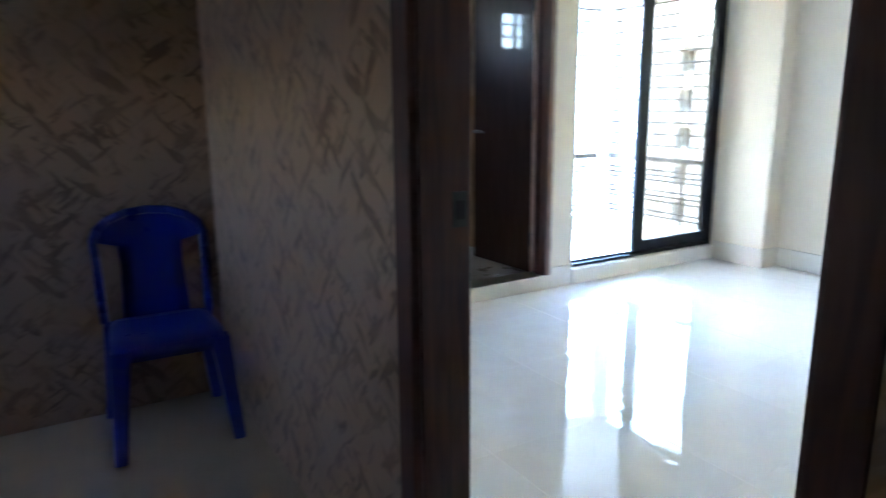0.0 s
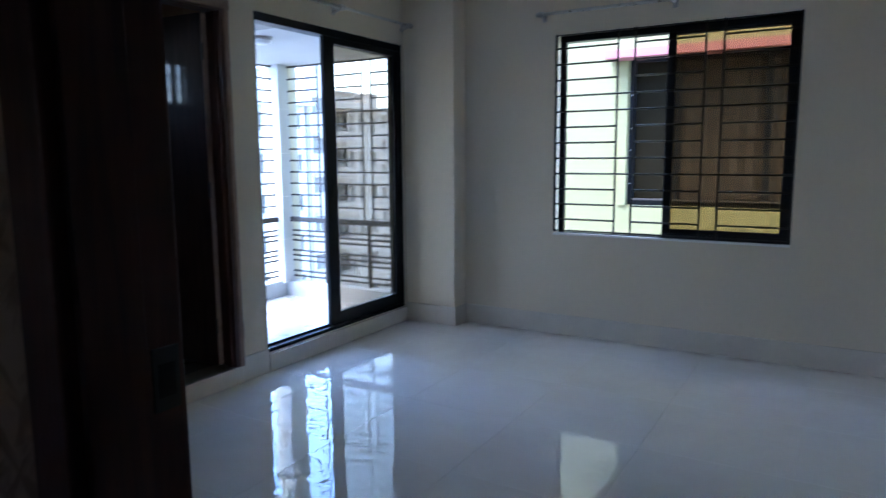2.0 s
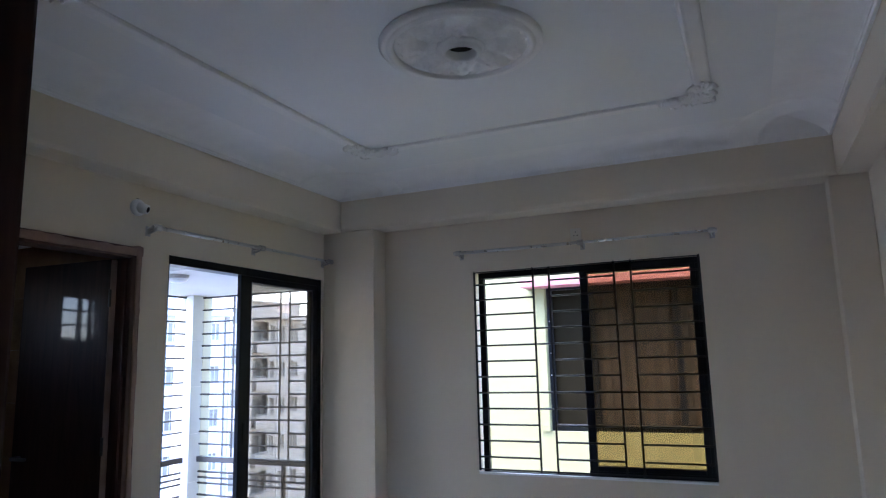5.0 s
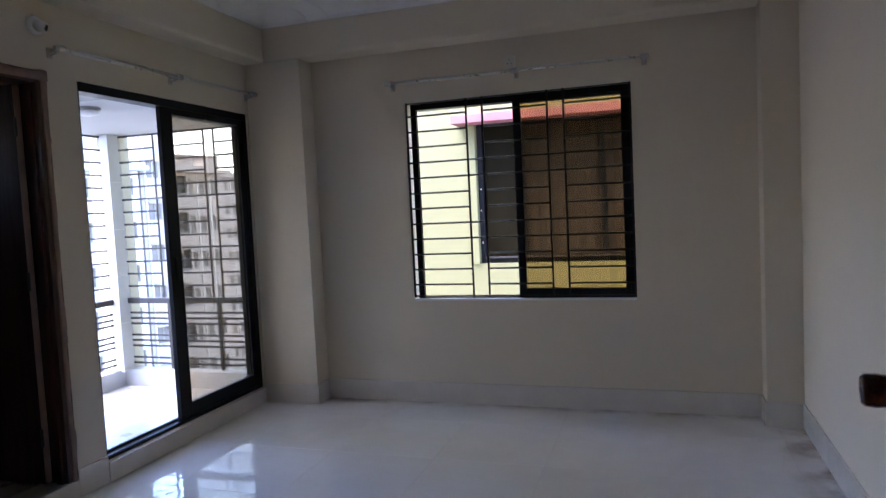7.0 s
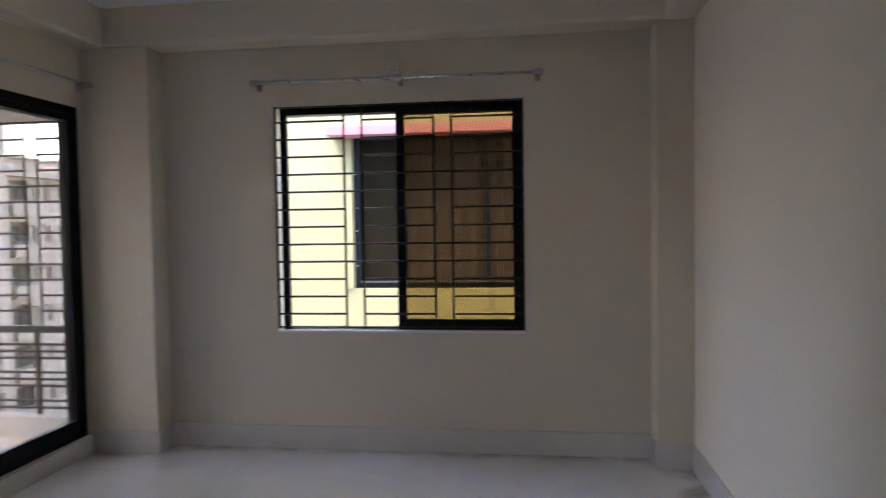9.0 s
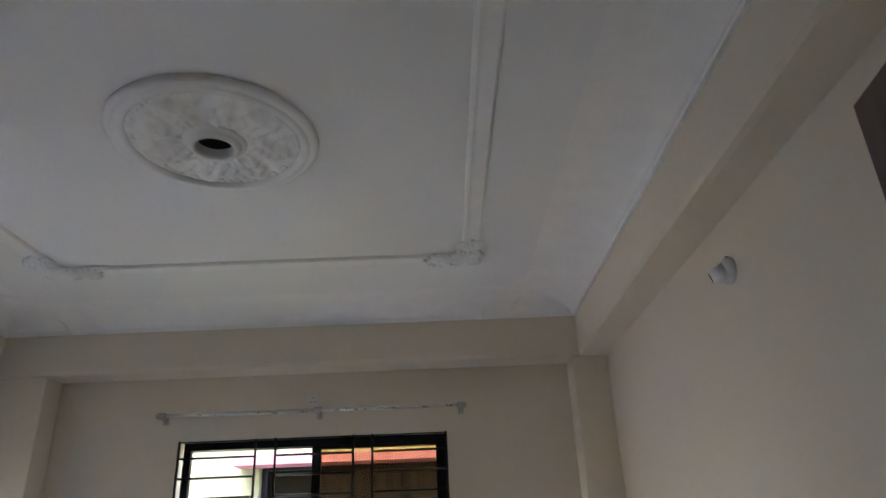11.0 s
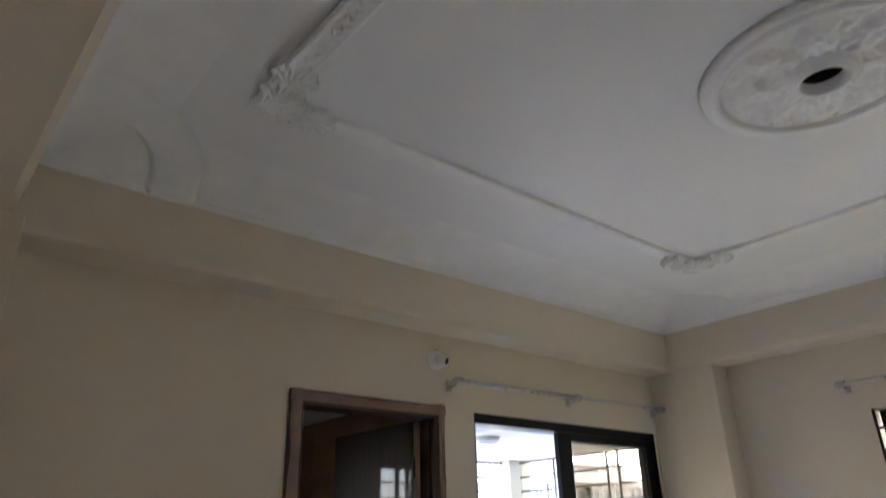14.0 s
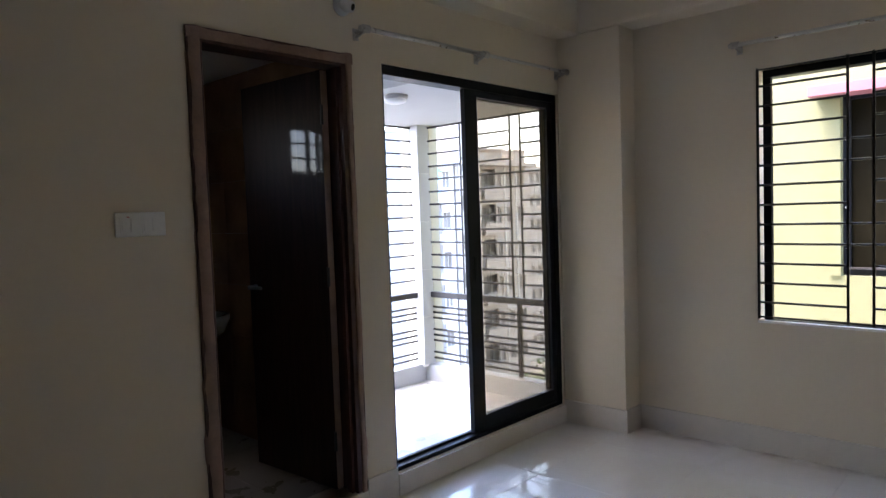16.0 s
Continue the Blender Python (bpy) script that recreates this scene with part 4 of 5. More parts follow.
# ---- blue plastic chair ----
def plastic_chair(at, turn):
    """A moulded armless chair: dished seat, arched back with two long slots, four splayed legs."""
    m = Matrix.Translation(at) @ Matrix.Rotation(turn, 4, "Z")
    th = holder("plastic_chair", tuple(at), "blue moulded plastic chair against the hall wall", "chair")

    def put(nm, bm, **kw):
        bm.transform(m)
        return part(nm, bm, BLUE_PLASTIC, th, **kw)
    # seat
    bm = bmesh.new()
    n = 12
    top, low = [], []
    for i in range(n + 1):
        for j in range(n + 1):
            u, v = 2 * i / n - 1, 2 * j / n - 1
            x, y = u * (0.205 - 0.02 * (1 - v) / 2), v * 0.20
            rr = 1 - 0.10 * (abs(u) ** 6) * (abs(v) ** 6)
            z = 0.425 - 0.016 * (1 - u * u) * (1 - v * v) - 0.022 * max(0, v) ** 4
            top.append(bm.verts.new((x * rr, -y * rr, z)))
            low.append(bm.verts.new((x * rr, -y * rr, z - 0.012 - 0.022 * max(abs(u), abs(v)) ** 8)))
    w = n + 1
    for i in range(n):
        for j in range(n):
            a = i * w + j
            bm.faces.new((top[a], top[a + w], top[a + w + 1], top[a + 1]))
            bm.faces.new((low[a], low[a + 1], low[a + w + 1], low[a + w]))
    edge = [i * w for i in range(w)] + [n * w + j for j in range(1, w)] + [i * w + n for i in range(n - 1, -1, -1)] + [j for j in range(n - 1, 0, -1)]
    for a, b in zip(edge, edge[1:] + edge[:1]):
        bm.faces.new((top[a], top[b], low[b], low[a]))
    put("seat", bm, smooth=True)

    def back_point(u, h):
        return Vector((u * (0.20 + 0.012 * h), 0.18 + 0.045 * h + 0.03 * (1 - u * u), 0.42 + 0.445 * h))
    # arched rim of the back
    bm = bmesh.new()
    pts = [back_point(-1, t / 10) for t in range(0, 8)]
    for k in range(9):
        a = math.pi * k / 8
        p = back_point(-math.cos(a), 0.74 + 0.24 * math.sin(a))
        pts.append(p)
    pts += [back_point(1, t / 10) for t in range(7, -1, -1)]
    for p, q in zip(pts, pts[1:]):
        if (q - p).length > 1e-4:
            rod(bm, p, q, 0.017, 8)
            bmesh.ops.create_uvsphere(bm, u_segments=8, v_segments=5, radius=0.017, matrix=Matrix.Translation(q))
    put("back_rim", bm, smooth=True)
    # broad splat, joined to the rim above the two slots
    bm = bmesh.new()
    rows_ = []
    for k in range(17):
        h = k / 16 * 0.975
        arch = math.sqrt(max(0.0, 1 - max(0, (h - 0.74) / 0.245) ** 2))
        half = min(0.60 + 0.03 * math.cos(h * 6) if h < 0.72 else 1.0, max(0.12, arch))
        rows_.append([(bm.verts.new(back_point(u * half, h)), bm.verts.new(back_point(u * half, h) + Vector((0, 0.010, 0)))) for u in (-1, -0.6, -0.2, 0.2, 0.6, 1)])
    for r0, r1 in zip(rows_, rows_[1:]):
        for (a, a2), (b, b2), (c, c2), (d, d2) in zip(r0, r0[1:], r1[1:], r1):
            bm.faces.new((a, b, c, d))
            bm.faces.new((a2, d2, c2, b2))
        for e in (0, 5):
            bm.faces.new((r0[e][0], r1[e][0], r1[e][1], r0[e][1]))
    put("back_splat", bm, smooth=True)
    for sx in (-1, 1):
        for y0, y1 in ((-0.175, -0.215), (0.175, 0.225)):
            bm = bmesh.new()
            rings_ = []
            for t, r in ((0, 0.036), (0.25, 0.031), (0.7, 0.025), (1, 0.022)):
                cx_, cy_, cz_ = sx * (0.172 + 0.04 * t), y0 + (y1 - y0) * t, 0.415 * (1 - t)
                rings_.append([bm.verts.new((cx_ + r * a, cy_ + r * b, cz_)) for a, b in ((-1, -.6), (-.6, -1), (.6, -1), (1, -.6), (1, .6), (.6, 1), (-.6, 1), (-1, .6))])
            for r0, r1 in zip(rings_, rings_[1:]):
                for e in range(8):
                    bm.faces.new((r0[e], r0[(e + 1) % 8], r1[(e + 1) % 8], r1[e]))
            bm.faces.new(rings_[-1])
            put("leg", bm, smooth=False)
    return th


plastic_chair((0.775, -4.51, 0.0), radians(88))

# ---- balcony ----
KX, KY, KF, KC = -1.485, 0.005, 0.018, 2.132     # inner faces of the kerbs, floor and ceiling
solid("balcony_floor", B(KX - 0.14, -TW, BXY1 + 0.12, KY + 0.14, -0.14, KF - 0.008), GROUT, "balcony slab under pale tiles", "floor", "structure")
BFLOOR = bpy.data.objects["balcony_floor"]
solid("balcony_ceiling", B(KX - 0.14, -TW, BXY1 + 0.12, KY + 0.14, KC, KC + 0.14), BALC_PAINT, "flat white balcony ceiling", "ceiling", "structure")
solid("kerb", B(KX - 0.12, KX, BXY1 + 0.12, KY + 0.12, KF - 0.01, 0.157, bevel=0.004), BALC_PAINT, "low white balcony kerb", "kerb", "structure")
solid("kerb", B(KX, -TW, KY, KY + 0.12, KF - 0.01, 0.155, bevel=0.004), BALC_PAINT, "low white balcony kerb", "kerb", "structure")
bcol = solid("balcony_column", B(KX - 0.121, KX + 0.031, KY - 0.041, KY + 0.111, 0.14, KC), GROUT, "slim white tiled corner column of the balcony", "column", "structure")
for k in range(5):
    z0 = 0.157 + k * (KC - 0.157) / 5
    part("cladding_tile", B(KX - 0.125, KX + 0.035, KY - 0.045, KY + 0.115, z0 + 0.0015, z0 + (KC - 0.157) / 5 - 0.0015, bevel=0.003), BALC_PAINT, bcol)


oc = bmesh.new()
box(oc, KX - 0.165, KX + 0.038, KY + 0.083, KY + 0.18, KF - 0.14, KC + 0.14)
box(oc, KX - 0.165, KX - 0.058, KY - 0.048, KY + 0.083, KF - 0.14, KC + 0.14)
solid("outer_column", oc, CREAM_OUT, "cream painted outer corner column behind the grilles", "column", "structure")


def balcony_grille(fn, a0, a1, pairs, posts, label):
    """Iron balcony railing below and burglar bars above; fn turns (along, out, z) into a place."""
    mid = fn((a0 + a1) / 2, 0, 0.2)
    th = holder("balcony_grille", mid, label, "balcony grille", "balcony grilles")

    def bar(nm, a, b, z0, z1, t):
        p, q = fn(a, -t, z0), fn(b, t, z1)
        part(nm, B(min(p[0], q[0]), max(p[0], q[0]), min(p[1], q[1]), max(p[1], q[1]), z0, z1), IRON_BROWN, th)
    bar("rail", a0, a1, 0.712, 0.757, 0.025)
    bar("head_bar", a0, a1, KC - 0.026, KC - 0.010, 0.006)
    for k in range(12):
        z = 2.005 - 0.1043 * k
        cuts = [a0] + [v for pr in pairs for v in pr] + [a1]
        if k in (3, 4, 8, 9):
            spans = [(a0, a1)]
        else:
            spans = [(cuts[i], cuts[i + 1]) for i in range(0, len(cuts), 2)]
        for a, b in spans:
            p, q = fn(a, 0, z), fn(b, 0, z)
            part("bar", rod(bmesh.new(), p, q, 0.0078, 6), IRON_BROWN, th)
    for pr in pairs:
        for v in pr:
            bar("upright", v - 0.006, v + 0.006, 0.757, KC - 0.02, 0.005)
    for v in posts:
        bar("post", v - 0.016, v + 0.016, 0.155, 0.712, 0.010)
    for z in (0.630, 0.583, 0.537, 0.441, 0.394, 0.348, 0.248, 0.200):
        p, q = fn(a0, 0, z), fn(a1, 0, z)
        part("lower_bar", rod(bmesh.new(), p, q, 0.0092, 6), IRON_BROWN, th)
    return th


GA = KY + 0.075
balcony_grille(lambda a, o, z: (a, GA + o, z), KX + 0.035, -TW - 0.005, ((-1.095, -1.0), (-0.602, -0.507)), (-1.045, -0.553), "brown iron balcony railing with burglar bars on the side")
balcony_grille(lambda a, o, z: (KX - 0.05 + o, a, z), BXY1 + 0.12, KY - 0.045, ((-1.35, -1.25), (-0.75, -0.65)), (-1.3, -0.70), "brown iron balcony railing with burglar bars on the front")
bl = holder("ceiling_lamp", (-0.56, -1.10, KC), "round white ceiling lamp on the balcony", "ceiling lamp")
part("base", lathe(bmesh.new(), [(0.078, 0.0), (0.078, -0.018), (0.070, -0.024), (0.0001, -0.024)], (-0.56, -1.10, KC), 32), STEEL_DULL, bl, smooth=True)
part("diffuser", lathe(bmesh.new(), [(0.070, -0.022), (0.064, -0.040), (0.038, -0.050), (0.0001, -0.053)], (-0.56, -1.10, KC), 32), WHITE_PLASTIC, bl, smooth=True)
hat = holder("ceiling_hatch", (-0.275, -1.53, KC), "grey panel in the balcony ceiling", "hatch")
part("hatch_frame", B(-0.395, -0.155, -1.705, -1.335, KC - 0.012, KC + 0.001, bevel=0.003), BALC_PAINT, hat)
part("hatch_panel", B(-0.377, -0.173, -1.69, -1.353, KC - 0.016, KC - 0.010, bevel=0.002), GREY_PLASTIC, hat)

# ---- neighbouring yellow house ----
HW = 1.95
house = holder("yellow_house", (2.0, HW, -18.0), "pale yellow rendered neighbouring house with a pink window ledge", "house")
wx0, wx1, wz0, wz1 = 1.15, 3.10, 0.82, 2.22


def slab(bm, x0, x1, z0, z1):
    return box(bm, x0, x1, HW, HW + 0.2, z0, z1)


for x0, x1, z0, z1 in ((-0.75, wx0, -18, 5.5), (wx1, 9.0, -18, 5.5), (wx0, wx1, -18, wz0), (wx0, wx1, wz1, 5.5)):
    part("wall", slab(bmesh.new(), x0, x1, z0, z1), YELLOW, house)
part("wall", B(-0.75, -0.55, HW + 0.2, HW + 9, -18, 5.5), YELLOW, house)
part("wall", B(8.8, 9.0, HW + 0.2, HW + 9, -18, 5.5), YELLOW, house)
part("wall", B(-0.55, 8.8, HW + 8.8, HW + 9, -18, 5.5), YELLOW, house)
part("roof", B(-0.95, 9.2, HW - 0.2, HW + 9.2, 5.5, 5.7), YELLOW, house)
part("ledge", B(0.975, 3.3, HW - 0.24, HW, 2.188, 2.266, bevel=0.004), PINK, house, "faded pink concrete sunshade ledge")
part("band", B(wx0 - 0.075, wx0 - 0.002, HW - 0.02, HW, wz0, 2.188), YELLOW, house)
hw = part("window", B(wx0, wx1, HW + 0.09, HW + 0.11, wz0, wz1), HOUSE_GLASS, house, "dark sliding window of the house")
for x0, x1 in ((wx0, wx0 + 0.05), (1.58, 1.62), (2.34, 2.39), (wx1 - 0.05, wx1)):
    part("frame", B(x0, x1, HW + 0.05, HW + 0.088, wz0, wz1, bevel=0.003), BLACK_ALU, hw)
for z0, z1 in ((wz0, wz0 + 0.05), (wz1 - 0.05, wz1)):
    part("frame", B(wx0 + 0.05, wx1 - 0.05, HW + 0.052, HW + 0.086, z0, z1, bevel=0.003), BLACK_ALU, hw)
part("sill", B(wx0 + 0.05, wx1 - 0.05, HW + 0.02, HW + 0.052, wz0 + 0.05, wz0 + 0.065), IRON_BROWN, hw, "dark track")
for z, dx in ((1.86, 0.018), (1.55, 0.022), (1.34, 0.016), (1.02, 0.02)):
    part("catch", B(wx0 + dx, wx0 + dx + 0.009, HW + 0.040, HW + 0.050, z, z + 0.013, bevel=0.002), CREAM_PLASTIC, hw, "small white window catch")
cur = bmesh.new()
pv = None
for i in range(121):
    x = 1.62 + (wx1 - 0.07 - 1.62) * i / 120
    y = HW + 0.075 + 0.010 * math.sin(i * 0.55) + 0.004 * math.sin(i * 1.7)
    row = (cur.verts.new((x, y, wz0 + 0.07)), cur.verts.new((x, y, wz1 - 0.06)))
    if pv:
        cur.faces.new((pv[0], row[0], row[1], pv[1]))
    pv = row
part("curtain", cur, CURTAIN, hw, "brown pleated curtain behind the glass", smooth=True)

# ---- far buildings ----
gr = solid("ground", B(-1500, 1500, -1500, 1500, -18.6, -18.0), GROUND, "dusty town ground far below", "ground", "structure")


def tower(at, heading, width, depth, z1, storeys, bays, mat, label, kinds, pane=FAR_GLASS, name="apartment_building"):
    """A flat-roofed block; its front looks along -y of its own axes. kinds: one letter a bay - w window, s small window, b balcony."""
    m = Matrix.Translation((at[0], at[1], 0)) @ Matrix.Rotation(radians(heading), 4, "Z")
    th = holder(name, tuple(at), label, "apartment building", "far apartment buildings")

    def put(nm, bm, mt, par, **kw):
        bm.transform(m)
        return part(nm, bm, mt, par, **kw)
    z0 = -18.0
    put("wall", B(-width / 2, width / 2, 0, depth, z0, z1), mat, th)
    rf = put("roof", B(-width / 2 - 0.3, width / 2 + 0.3, -0.35, depth + 0.3, z1, z1 + 0.35), mat, th)
    put("stair_head", B(-width * 0.15, width * 0.2, depth * 0.2, depth * 0.6, z1 + 0.35, z1 + 2.6), mat, rf)
    h = (z1 - z0) / storeys
    for s in range(storeys):
        zb = z0 + s * h
        if zb + h < -14:
            continue
        put("floor_band", B(-width / 2 - 0.06, width / 2 + 0.06, -0.06, -0.001, zb + h - 0.18, zb + h), mat, th)
        for b in range(bays):
            c = -width / 2 + width * (b + 0.5) / bays
            kind = kinds[b % len(kinds)]
            bw = width / bays
            if kind == "b":
                put("opening", B(c - bw * 0.36, c + bw * 0.36, -0.02, -0.004, zb + 0.25, zb + h - 0.5), pane, th)
                bal = put("balcony", B(c - bw * 0.42, c + bw * 0.42, -1.1, -0.01, zb + 0.02, zb + 0.2), mat, th)
                bm = bmesh.new()
                box(bm, c - bw * 0.42, c + bw * 0.42, -1.1, -1.04, zb + 1.05, zb + 1.12)
                for q in range(9):
                    x = c - bw * 0.42 + bw * 0.84 * q / 8
                    box(bm, x - 0.02, x + 0.02, -1.09, -1.05, zb + 0.2, zb + 1.05)
                put("railing", bm, FAR_RAIL, bal)
            else:
                ww, wh, sill = (0.72, 1.35, 0.85) if kind == "w" else (0.38, 0.8, 1.35)
                w_ = put("window", B(c - bw * ww / 2.6, c + bw * ww / 2.6, -0.012, -0.003, zb + sill, zb + sill + wh), pane, th)
                put("sunshade", B(c - bw * ww / 2.2, c + bw * ww / 2.2, -0.45, -0.01, zb + sill + wh + 0.08, zb + sill + wh + 0.18), mat, w_)
                if kind == "w":
                    put("mullion", B(c - 0.04, c + 0.04, -0.03, -0.013, zb + sill, zb + sill + wh), mat, w_)
                    if (s * 7 + b * 3) % 4 == 0:
                        put("air_conditioner", B(c + bw * 0.30, c + bw * 0.42, -0.4, -0.02, zb + 0.45, zb + 0.95), pane, w_)
    return th


def at_heading(h, d, z=-18.0):
    return (2.6 - d * math.sin(radians(h)), -4.0 + d * math.cos(radians(h)), z)


def street_block(left, right, depth, z1, mat, label, columns, floor_z, storeys, extras=(), storey=3.0, roof_over=0.35):
    """A block whose front runs between two (heading, distance) corners. columns: (metres from the left corner, width, kind)."""
    A, C = Vector(at_heading(*left)), Vector(at_heading(*right))
    w = (C - A).length
    ax = (C - A).normalized()
    m = Matrix.Translation((A.x, A.y, 0)) @ Matrix(((ax.x, -ax.y, 0, 0), (ax.y, ax.x, 0, 0), (0, 0, 1, 0), (0, 0, 0, 1)))
    th = holder("apartment_building", tuple((A + C) / 2), label, "apartment building", "far apartment buildings")

    def put(nm, bm, mt, par, **kw):
        bm.transform(m)
        return part(nm, bm, mt, par, **kw)
    holes = {"w": (0.85, 2.2), "s": (0.95, 2.15), "b": (0.95, 2.55), "g": (0.5, 2.7)}
    spots = []
    for u, ww, kind in columns:
        for k in range(storeys):
            lo, hi = holes[kind]
            zb = floor_z - storey * k
            if zb + hi < z1 - 0.15:
                spots.append((u - ww / 2, u + ww / 2, zb + lo, zb + hi, zb, kind, k))
    front = bmesh.new()
    cuts = sorted({0.0, w, *[q[0] for q in spots], *[q[1] for q in spots]})
    for p, q in zip(cuts, cuts[1:]):
        z = -18.0
        for a, b, lo, hi, zb, kind, k in sorted((c for c in spots if c[0] < (p + q) / 2 < c[1]), key=lambda c: c[2]):
            if lo > z:
                box(front, p, q, 0, 0.22, z, lo)
            z = hi
        box(front, p, q, 0, 0.22, z, z1)
    put("wall", front, mat, th)
    put("wall", B(0, w, 0.8, depth, -18, z1), mat, th)
    put("wall", B(0, 0.2, 0.22, 0.8, -18, z1), mat, th)
    put("wall", B(w - 0.2, w, 0.22, 0.8, -18, z1), mat, th)
    rf = put("roof", B(-roof_over, w + roof_over, -roof_over, depth, z1, z1 + 0.28), mat, th)
    put("parapet", B(0, w, 0.0, 0.15, z1 + 0.28, z1 + 0.62), mat, rf)
    for a, b, lo, hi, zb, kind, k in spots:
        c = (a + b) / 2
        if kind in "bg":
            bal = put("balcony", B(a - 0.12, b + 0.12, -0.55, 0.8, zb - 0.02, zb + 0.13), mat, th)
            put("door", B(a + 0.15, b - 0.15, 0.74, 0.79, zb + 0.13, hi - 0.3), FAR_GLASS, bal)
            if kind == "b":
                put("parapet", B(a - 0.12, b + 0.12, -0.55, -0.43, zb + 0.13, zb + 0.92), mat, bal)
            rail = bmesh.new()
            n = max(4, int((b - a) / 0.14))
            top = zb + (1.12 if kind == "b" else 1.05)
            box(rail, a - 0.1, b + 0.1, -0.52, -0.47, top - 0.05, top)
            for j in range(n + 1):
                x = a - 0.1 + (b - a + 0.2) * j / n
                box(rail, x - 0.012, x + 0.012, -0.51, -0.48, zb + (0.92 if kind == "b" else 0.13), top - 0.05)
            put("railing", rail, FAR_RAIL, bal)
        else:
            win_ = put("window", B(a, b, 0.13, 0.16, lo, hi), FAR_GLASS, th)
            trim = bmesh.new()
            for x in (a + 0.03, c, b - 0.03):
                box(trim, x - 0.03, x + 0.03, 0.08, 0.128, lo, hi)
            box(trim, a + 0.06, b - 0.06, 0.081, 0.127, lo, lo + 0.06)
            put("frame", trim, FAR_RAIL if k % 3 else mat, win_)
            put("sunshade", B(a - 0.12, b + 0.12, -0.38, 0.0, hi + 0.06, hi + 0.15), mat, win_)
            if k % 2 == 0 and kind == "w":
                put("air_conditioner", B(b + 0.12, b + 0.82, -0.32, -0.02, lo - 0.5, lo + 0.02, bevel=0.02), AC_WHITE, win_, label="weathered white air conditioner")
    for kind, u, v, lo, hi in extras:
        if kind == "pipe":
            put("drain_pipe", rod(bmesh.new(), (u, -0.08, lo), (u, -0.08, hi), 0.06, 8), AC_WHITE, th)
        elif kind == "room":
            put("roof_room", B(u, v, 1.5, depth * 0.7, lo, hi), mat, rf)
            put("roof_room_slab", B(u - 0.2, v + 0.2, 1.2, depth * 0.7 + 0.2, hi, hi + 0.15), mat, rf)
        elif kind == "band":
            put("floor_band", B(u, v, -0.10, -0.001, lo, hi), mat, th)
        elif kind == "ac":
            put("air_conditioner", B(u, v, 0.4, 0.75, lo, hi, bevel=0.03), AC_WHITE, th, label="weathered white air conditioner")
            put("fan_grille", rod(bmesh.new(), ((u + v) / 2 - 0.1, 0.38, (lo + hi) / 2), ((u + v) / 2 - 0.1, 0.41, (lo + hi) / 2), (hi - lo) * 0.38, 18), FAR_RAIL, th)
        elif kind == "glass":
            put("blue_window", B(u, v, -0.06, -0.002, lo, hi), BLUE_GLASS, th, label="tall blue glass strip")
    return th


street_block((42.1, 52), (40.0, 53), 10, 10.6, FACADE_A, "plain beige apartment block with one column of windows and drain pipes", ((0.95, 1.0, "s"),), 3.55, 7,
             [("pipe", 0.32, 0, -18, 10.4), ("pipe", 1.62, 0, -18, 10.4)] + [("band", 0, 1.93, 2.95 - 3.0 * k, 3.05 - 3.0 * k) for k in range(7)])
street_block((40.0, 57), (36.2, 61), 12, 5.25, FACADE_A, "beige apartment block with recessed balconies and a roof room", ((0.95, 1.7, "b"), (2.25, 0.45, "s"), (3.45, 0.6, "s"), (4.9, 0.8, "s")), 2.45, 7,
             [("room", 0.7, 4.2, 5.5, 6.75), ("ac", 0.15, 0.95, 5.6, 6.2), ("pipe", 2.8, 0, -18, 5.2), ("pipe", 4.25, 0, -18, 5.2)], roof_over=0.7)
street_block((36.4, 86), (33.4, 92), 12, 6.4, FACADE_A, "distant beige block with two columns of small windows", ((1.65, 0.62, "s"), (3.0, 0.62, "s"), (4.4, 1.2, "w")), 3.95, 8,
             [("room", 0.2, 2.3, 6.6, 9.0), ("pipe", 2.3, 0, -18, 6.3), ("pipe", 3.7, 0, -18, 6.3)])
street_block((48.2, 50), (42.25, 51), 10, 5.0, FACADE_B, "white apartment block with open balconies and a blue glass strip", ((1.85, 0.75, "w"), (3.55, 1.7, "g"), (4.75, 0.6, "s")), 2.3, 7,
             [("glass", 4.02, 4.42, 2.2, 4.7), ("room", 0.3, 2.4, 5.3, 7.6), ("pipe", 2.5, 0, -18, 5.0)], roof_over=0.6)
street_block((46.5, 80), (43.0, 80), 8, 11.5, BLUE_GLASS, "tall blue glazed block behind the white one", ((1.2, 1.3, "w"), (3.3, 1.3, "w")), 8.0, 7)
tower(at_heading(53.0, 48), 55, 7.0, 12, 12.0, 10, 4, FACADE_B, "white apartment block with balconies", "wbws", FAR_GLASS_GLARE)
tower(at_heading(62.0, 46), 63, 8.5, 12, 13.0, 10, 4, FACADE_B, "white apartment block with wide windows", "wbsw", FAR_GLASS_GLARE)
tower(at_heading(71.0, 46), 72, 7.5, 10, 14.0, 10, 3, FACADE_C, "blue-grey apartment block with narrow windows", "wsw", FAR_GLASS_GLARE)


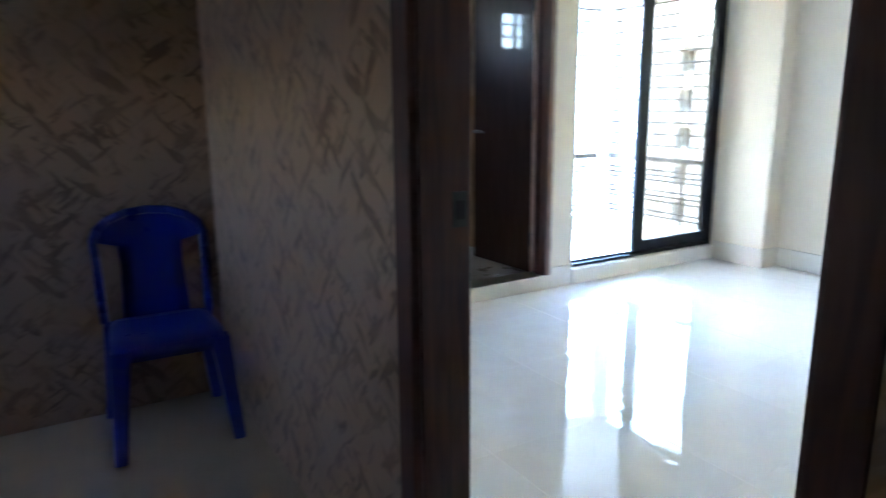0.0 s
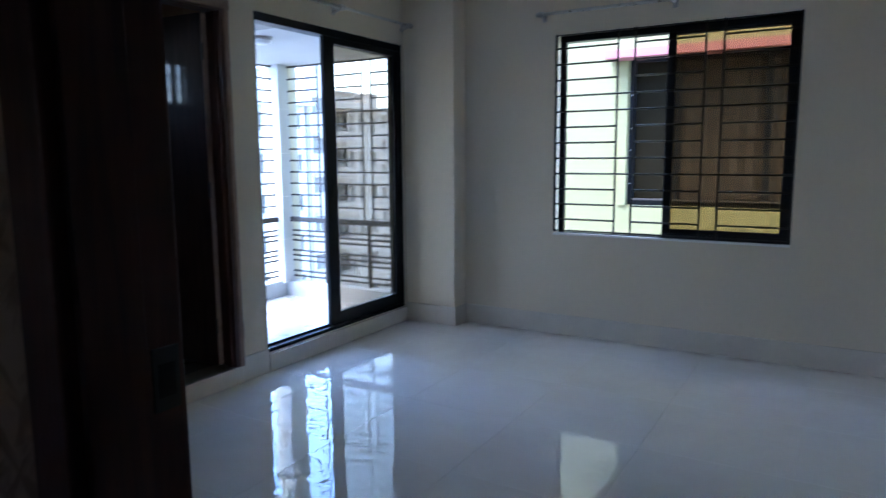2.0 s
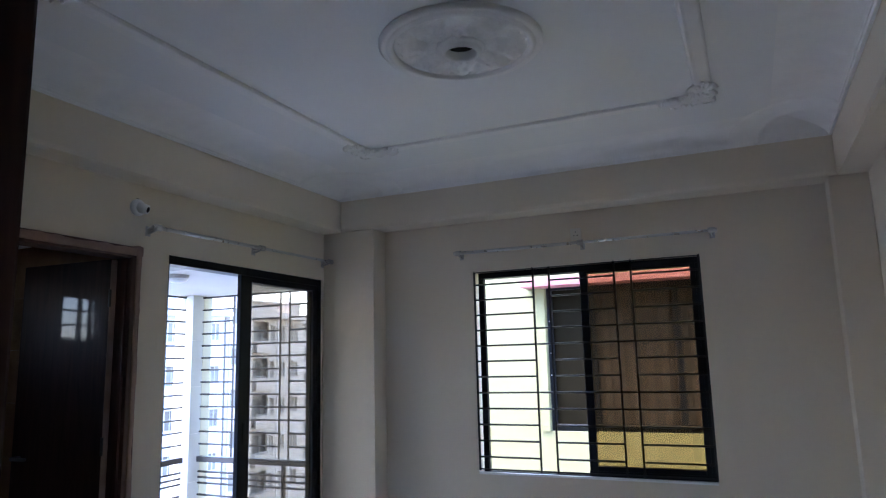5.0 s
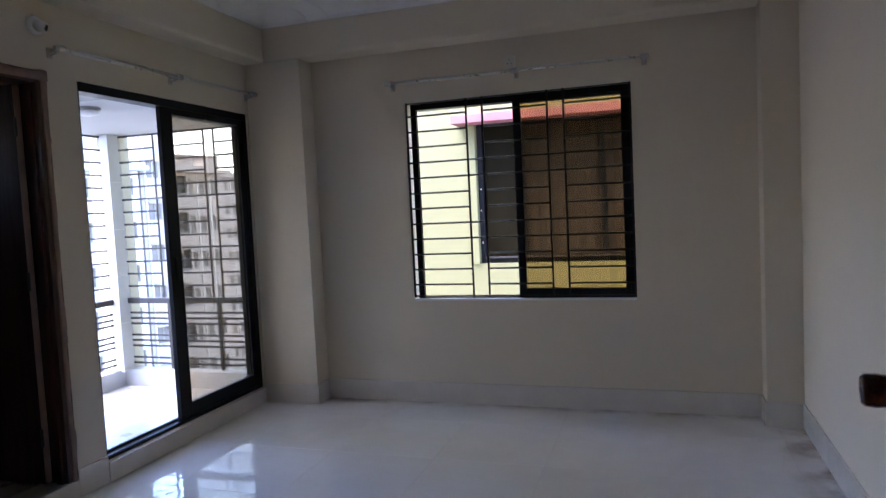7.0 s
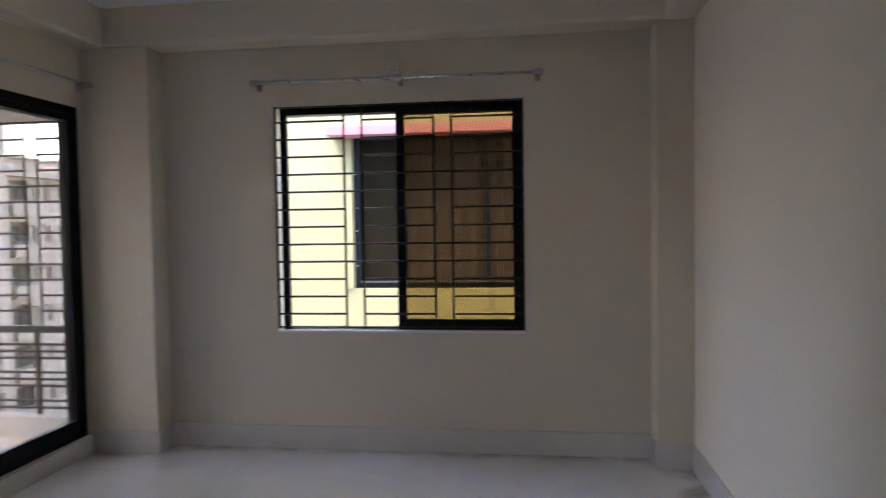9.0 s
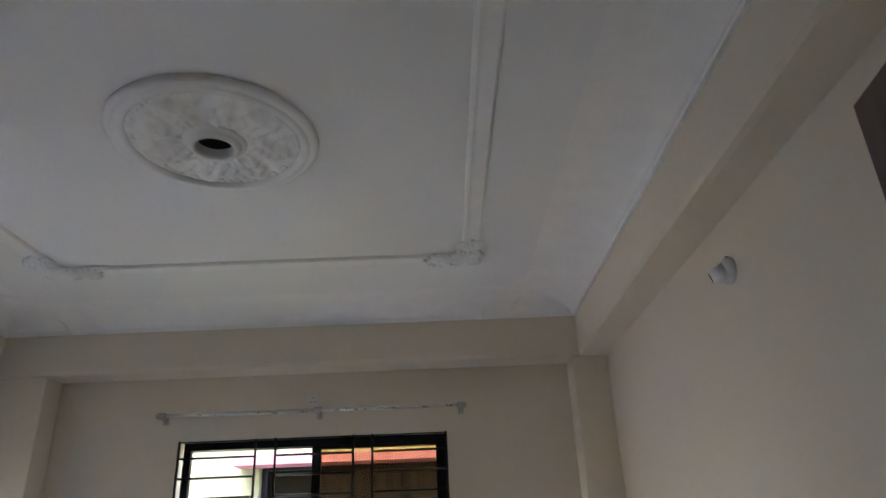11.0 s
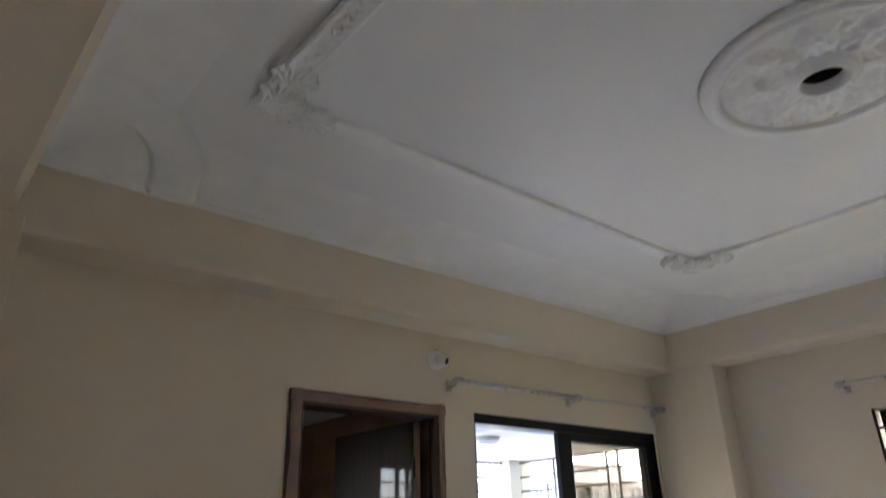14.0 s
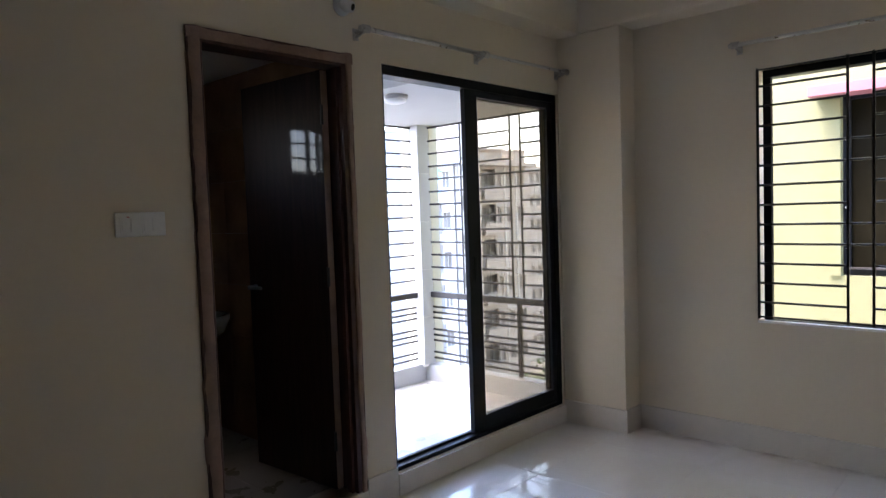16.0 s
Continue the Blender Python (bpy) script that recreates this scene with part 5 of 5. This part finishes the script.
def street_tree(at, height, spread, seed):
    """A broad town tree: tapered trunk, forked limbs, a crown of many small leaf clumps."""
    rnd = random.Random(seed)
    at = Vector(at)
    th = holder("tree", tuple(at), "broad dark green street tree among the houses", "tree", "street trees")
    trunk = bmesh.new()
    fork = at + Vector((0.2, 0.1, height * 0.45))
    rod(trunk, at, fork, 0.24, 10, 0.15)
    tips = []
    for k in range(7):
        a = 2 * math.pi * k / 7 + rnd.uniform(-0.3, 0.3)
        tip = fork + Vector((math.cos(a) * spread * rnd.uniform(0.4, 0.75), math.sin(a) * spread * rnd.uniform(0.4, 0.75), height * rnd.uniform(0.2, 0.45)))
        rod(trunk, fork - Vector((0, 0, 0.2)), tip, 0.11, 7, 0.03)
        tips.append(tip)
    part("trunk", trunk, BARK, th)
    verts, faces = [], []
    for tip in tips + [fork + Vector((0, 0, height * 0.5))]:
        for k in range(190):
            c = tip + Vector((rnd.gauss(0, spread * 0.22), rnd.gauss(0, spread * 0.22), rnd.gauss(0, height * 0.07)))
            n = Vector((rnd.uniform(-1, 1), rnd.uniform(-1, 1), rnd.uniform(0, 1.4))).normalized()
            e = n.orthogonal().normalized() * rnd.uniform(0.10, 0.2)
            f = n.cross(e) * rnd.uniform(0.5, 0.9)
            i = len(verts)
            verts += [c - e, c + f + n * 0.03, c + e, c - f + n * 0.03]
            faces.append((i, i + 1, i + 2, i + 3))
    me = bpy.data.meshes.new("crown")
    me.from_pydata([tuple(v - at) for v in verts], [], faces)
    me.materials.append(LEAVES)
    crown = new("crown", me)
    crown.parent = th
    crown["label"] = "uneven leafy crown"
    return th


street_tree(at_heading(34.9, 47), 8.2, 2.6, 3)
street_tree(at_heading(32.2, 52), 8.8, 3.0, 4)
street_tree(at_heading(43.8, 40), 7.6, 2.4, 5)

# ---- tiles, last ----
gx = [-0.0, 0.39, 1.01, 1.632, 2.254, 2.876, 3.498, XR]
gy = [YH, -3.545, -2.92, -2.295, -1.67, -1.045, -0.42, 0.0]
for i in range(len(gx) - 1):
    for j in range(len(gy) - 1):
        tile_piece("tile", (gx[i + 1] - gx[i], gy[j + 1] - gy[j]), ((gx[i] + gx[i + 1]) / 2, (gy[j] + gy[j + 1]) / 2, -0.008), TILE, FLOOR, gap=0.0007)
for i in range(4):
    for j in range(5):
        sx_, sy_ = (-TW - KX) / 4, (KY - BXY1 - 0.12) / 5
        tile_piece("tile", (sx_, sy_), (KX + sx_ * (i + 0.5), BXY1 + 0.12 + sy_ * (j + 0.5), KF - 0.008), BALC_TILE, BFLOOR)
bf = bpy.data.objects["bath_floor"]
for i in range(5):
    for j in range(5):
        sx_, sy_ = (-TW - BX0) / 5, (BXY1 - BXY0) / 5
        tile_piece("tile", (sx_, sy_), (BX0 + sx_ * (i + 0.5), BXY0 + sy_ * (j + 0.5), 0.076), BATH_FLOOR, bf)
bw_ = bpy.data.objects["wall_bath_west"]
for i in range(5):
    for j in range(7):
        sy_, sz_ = (BXY1 - BXY0) / 5, 0.31
        y, z = BXY0 + sy_ * (i + 0.5), 0.09 + sz_ * (j + 0.5)
        if z + sz_ / 2 < VZ0 or y - sy_ / 2 > VY1 or y + sy_ / 2 < VY0:
            tile_piece("wall_tile", (sy_, sz_), (BX0, y, z), BATH_TILE, bw_, normal="x")
bn = bpy.data.objects["wall_bath_north"]
for i in range(5):
    for j in range(7):
        sx_ = (-TW - BX0) / 5
        ob = tile_piece("wall_tile", (sx_, 0.31), (BX0 + sx_ * (i + 0.5), BXY1, 0.09 + 0.31 * (j + 0.5)), BATH_TILE, bn, normal="y")
        ob.rotation_euler[2] = math.pi
bs = bpy.data.objects["wall_bath_south"]
for i in range(5):
    for j in range(7):
        sx_ = (-TW - BX0) / 5
        tile_piece("wall_tile", (sx_, 0.31), (BX0 + sx_ * (i + 0.5), BXY0, 0.09 + 0.31 * (j + 0.5)), BATH_TILE, bs, normal="y")
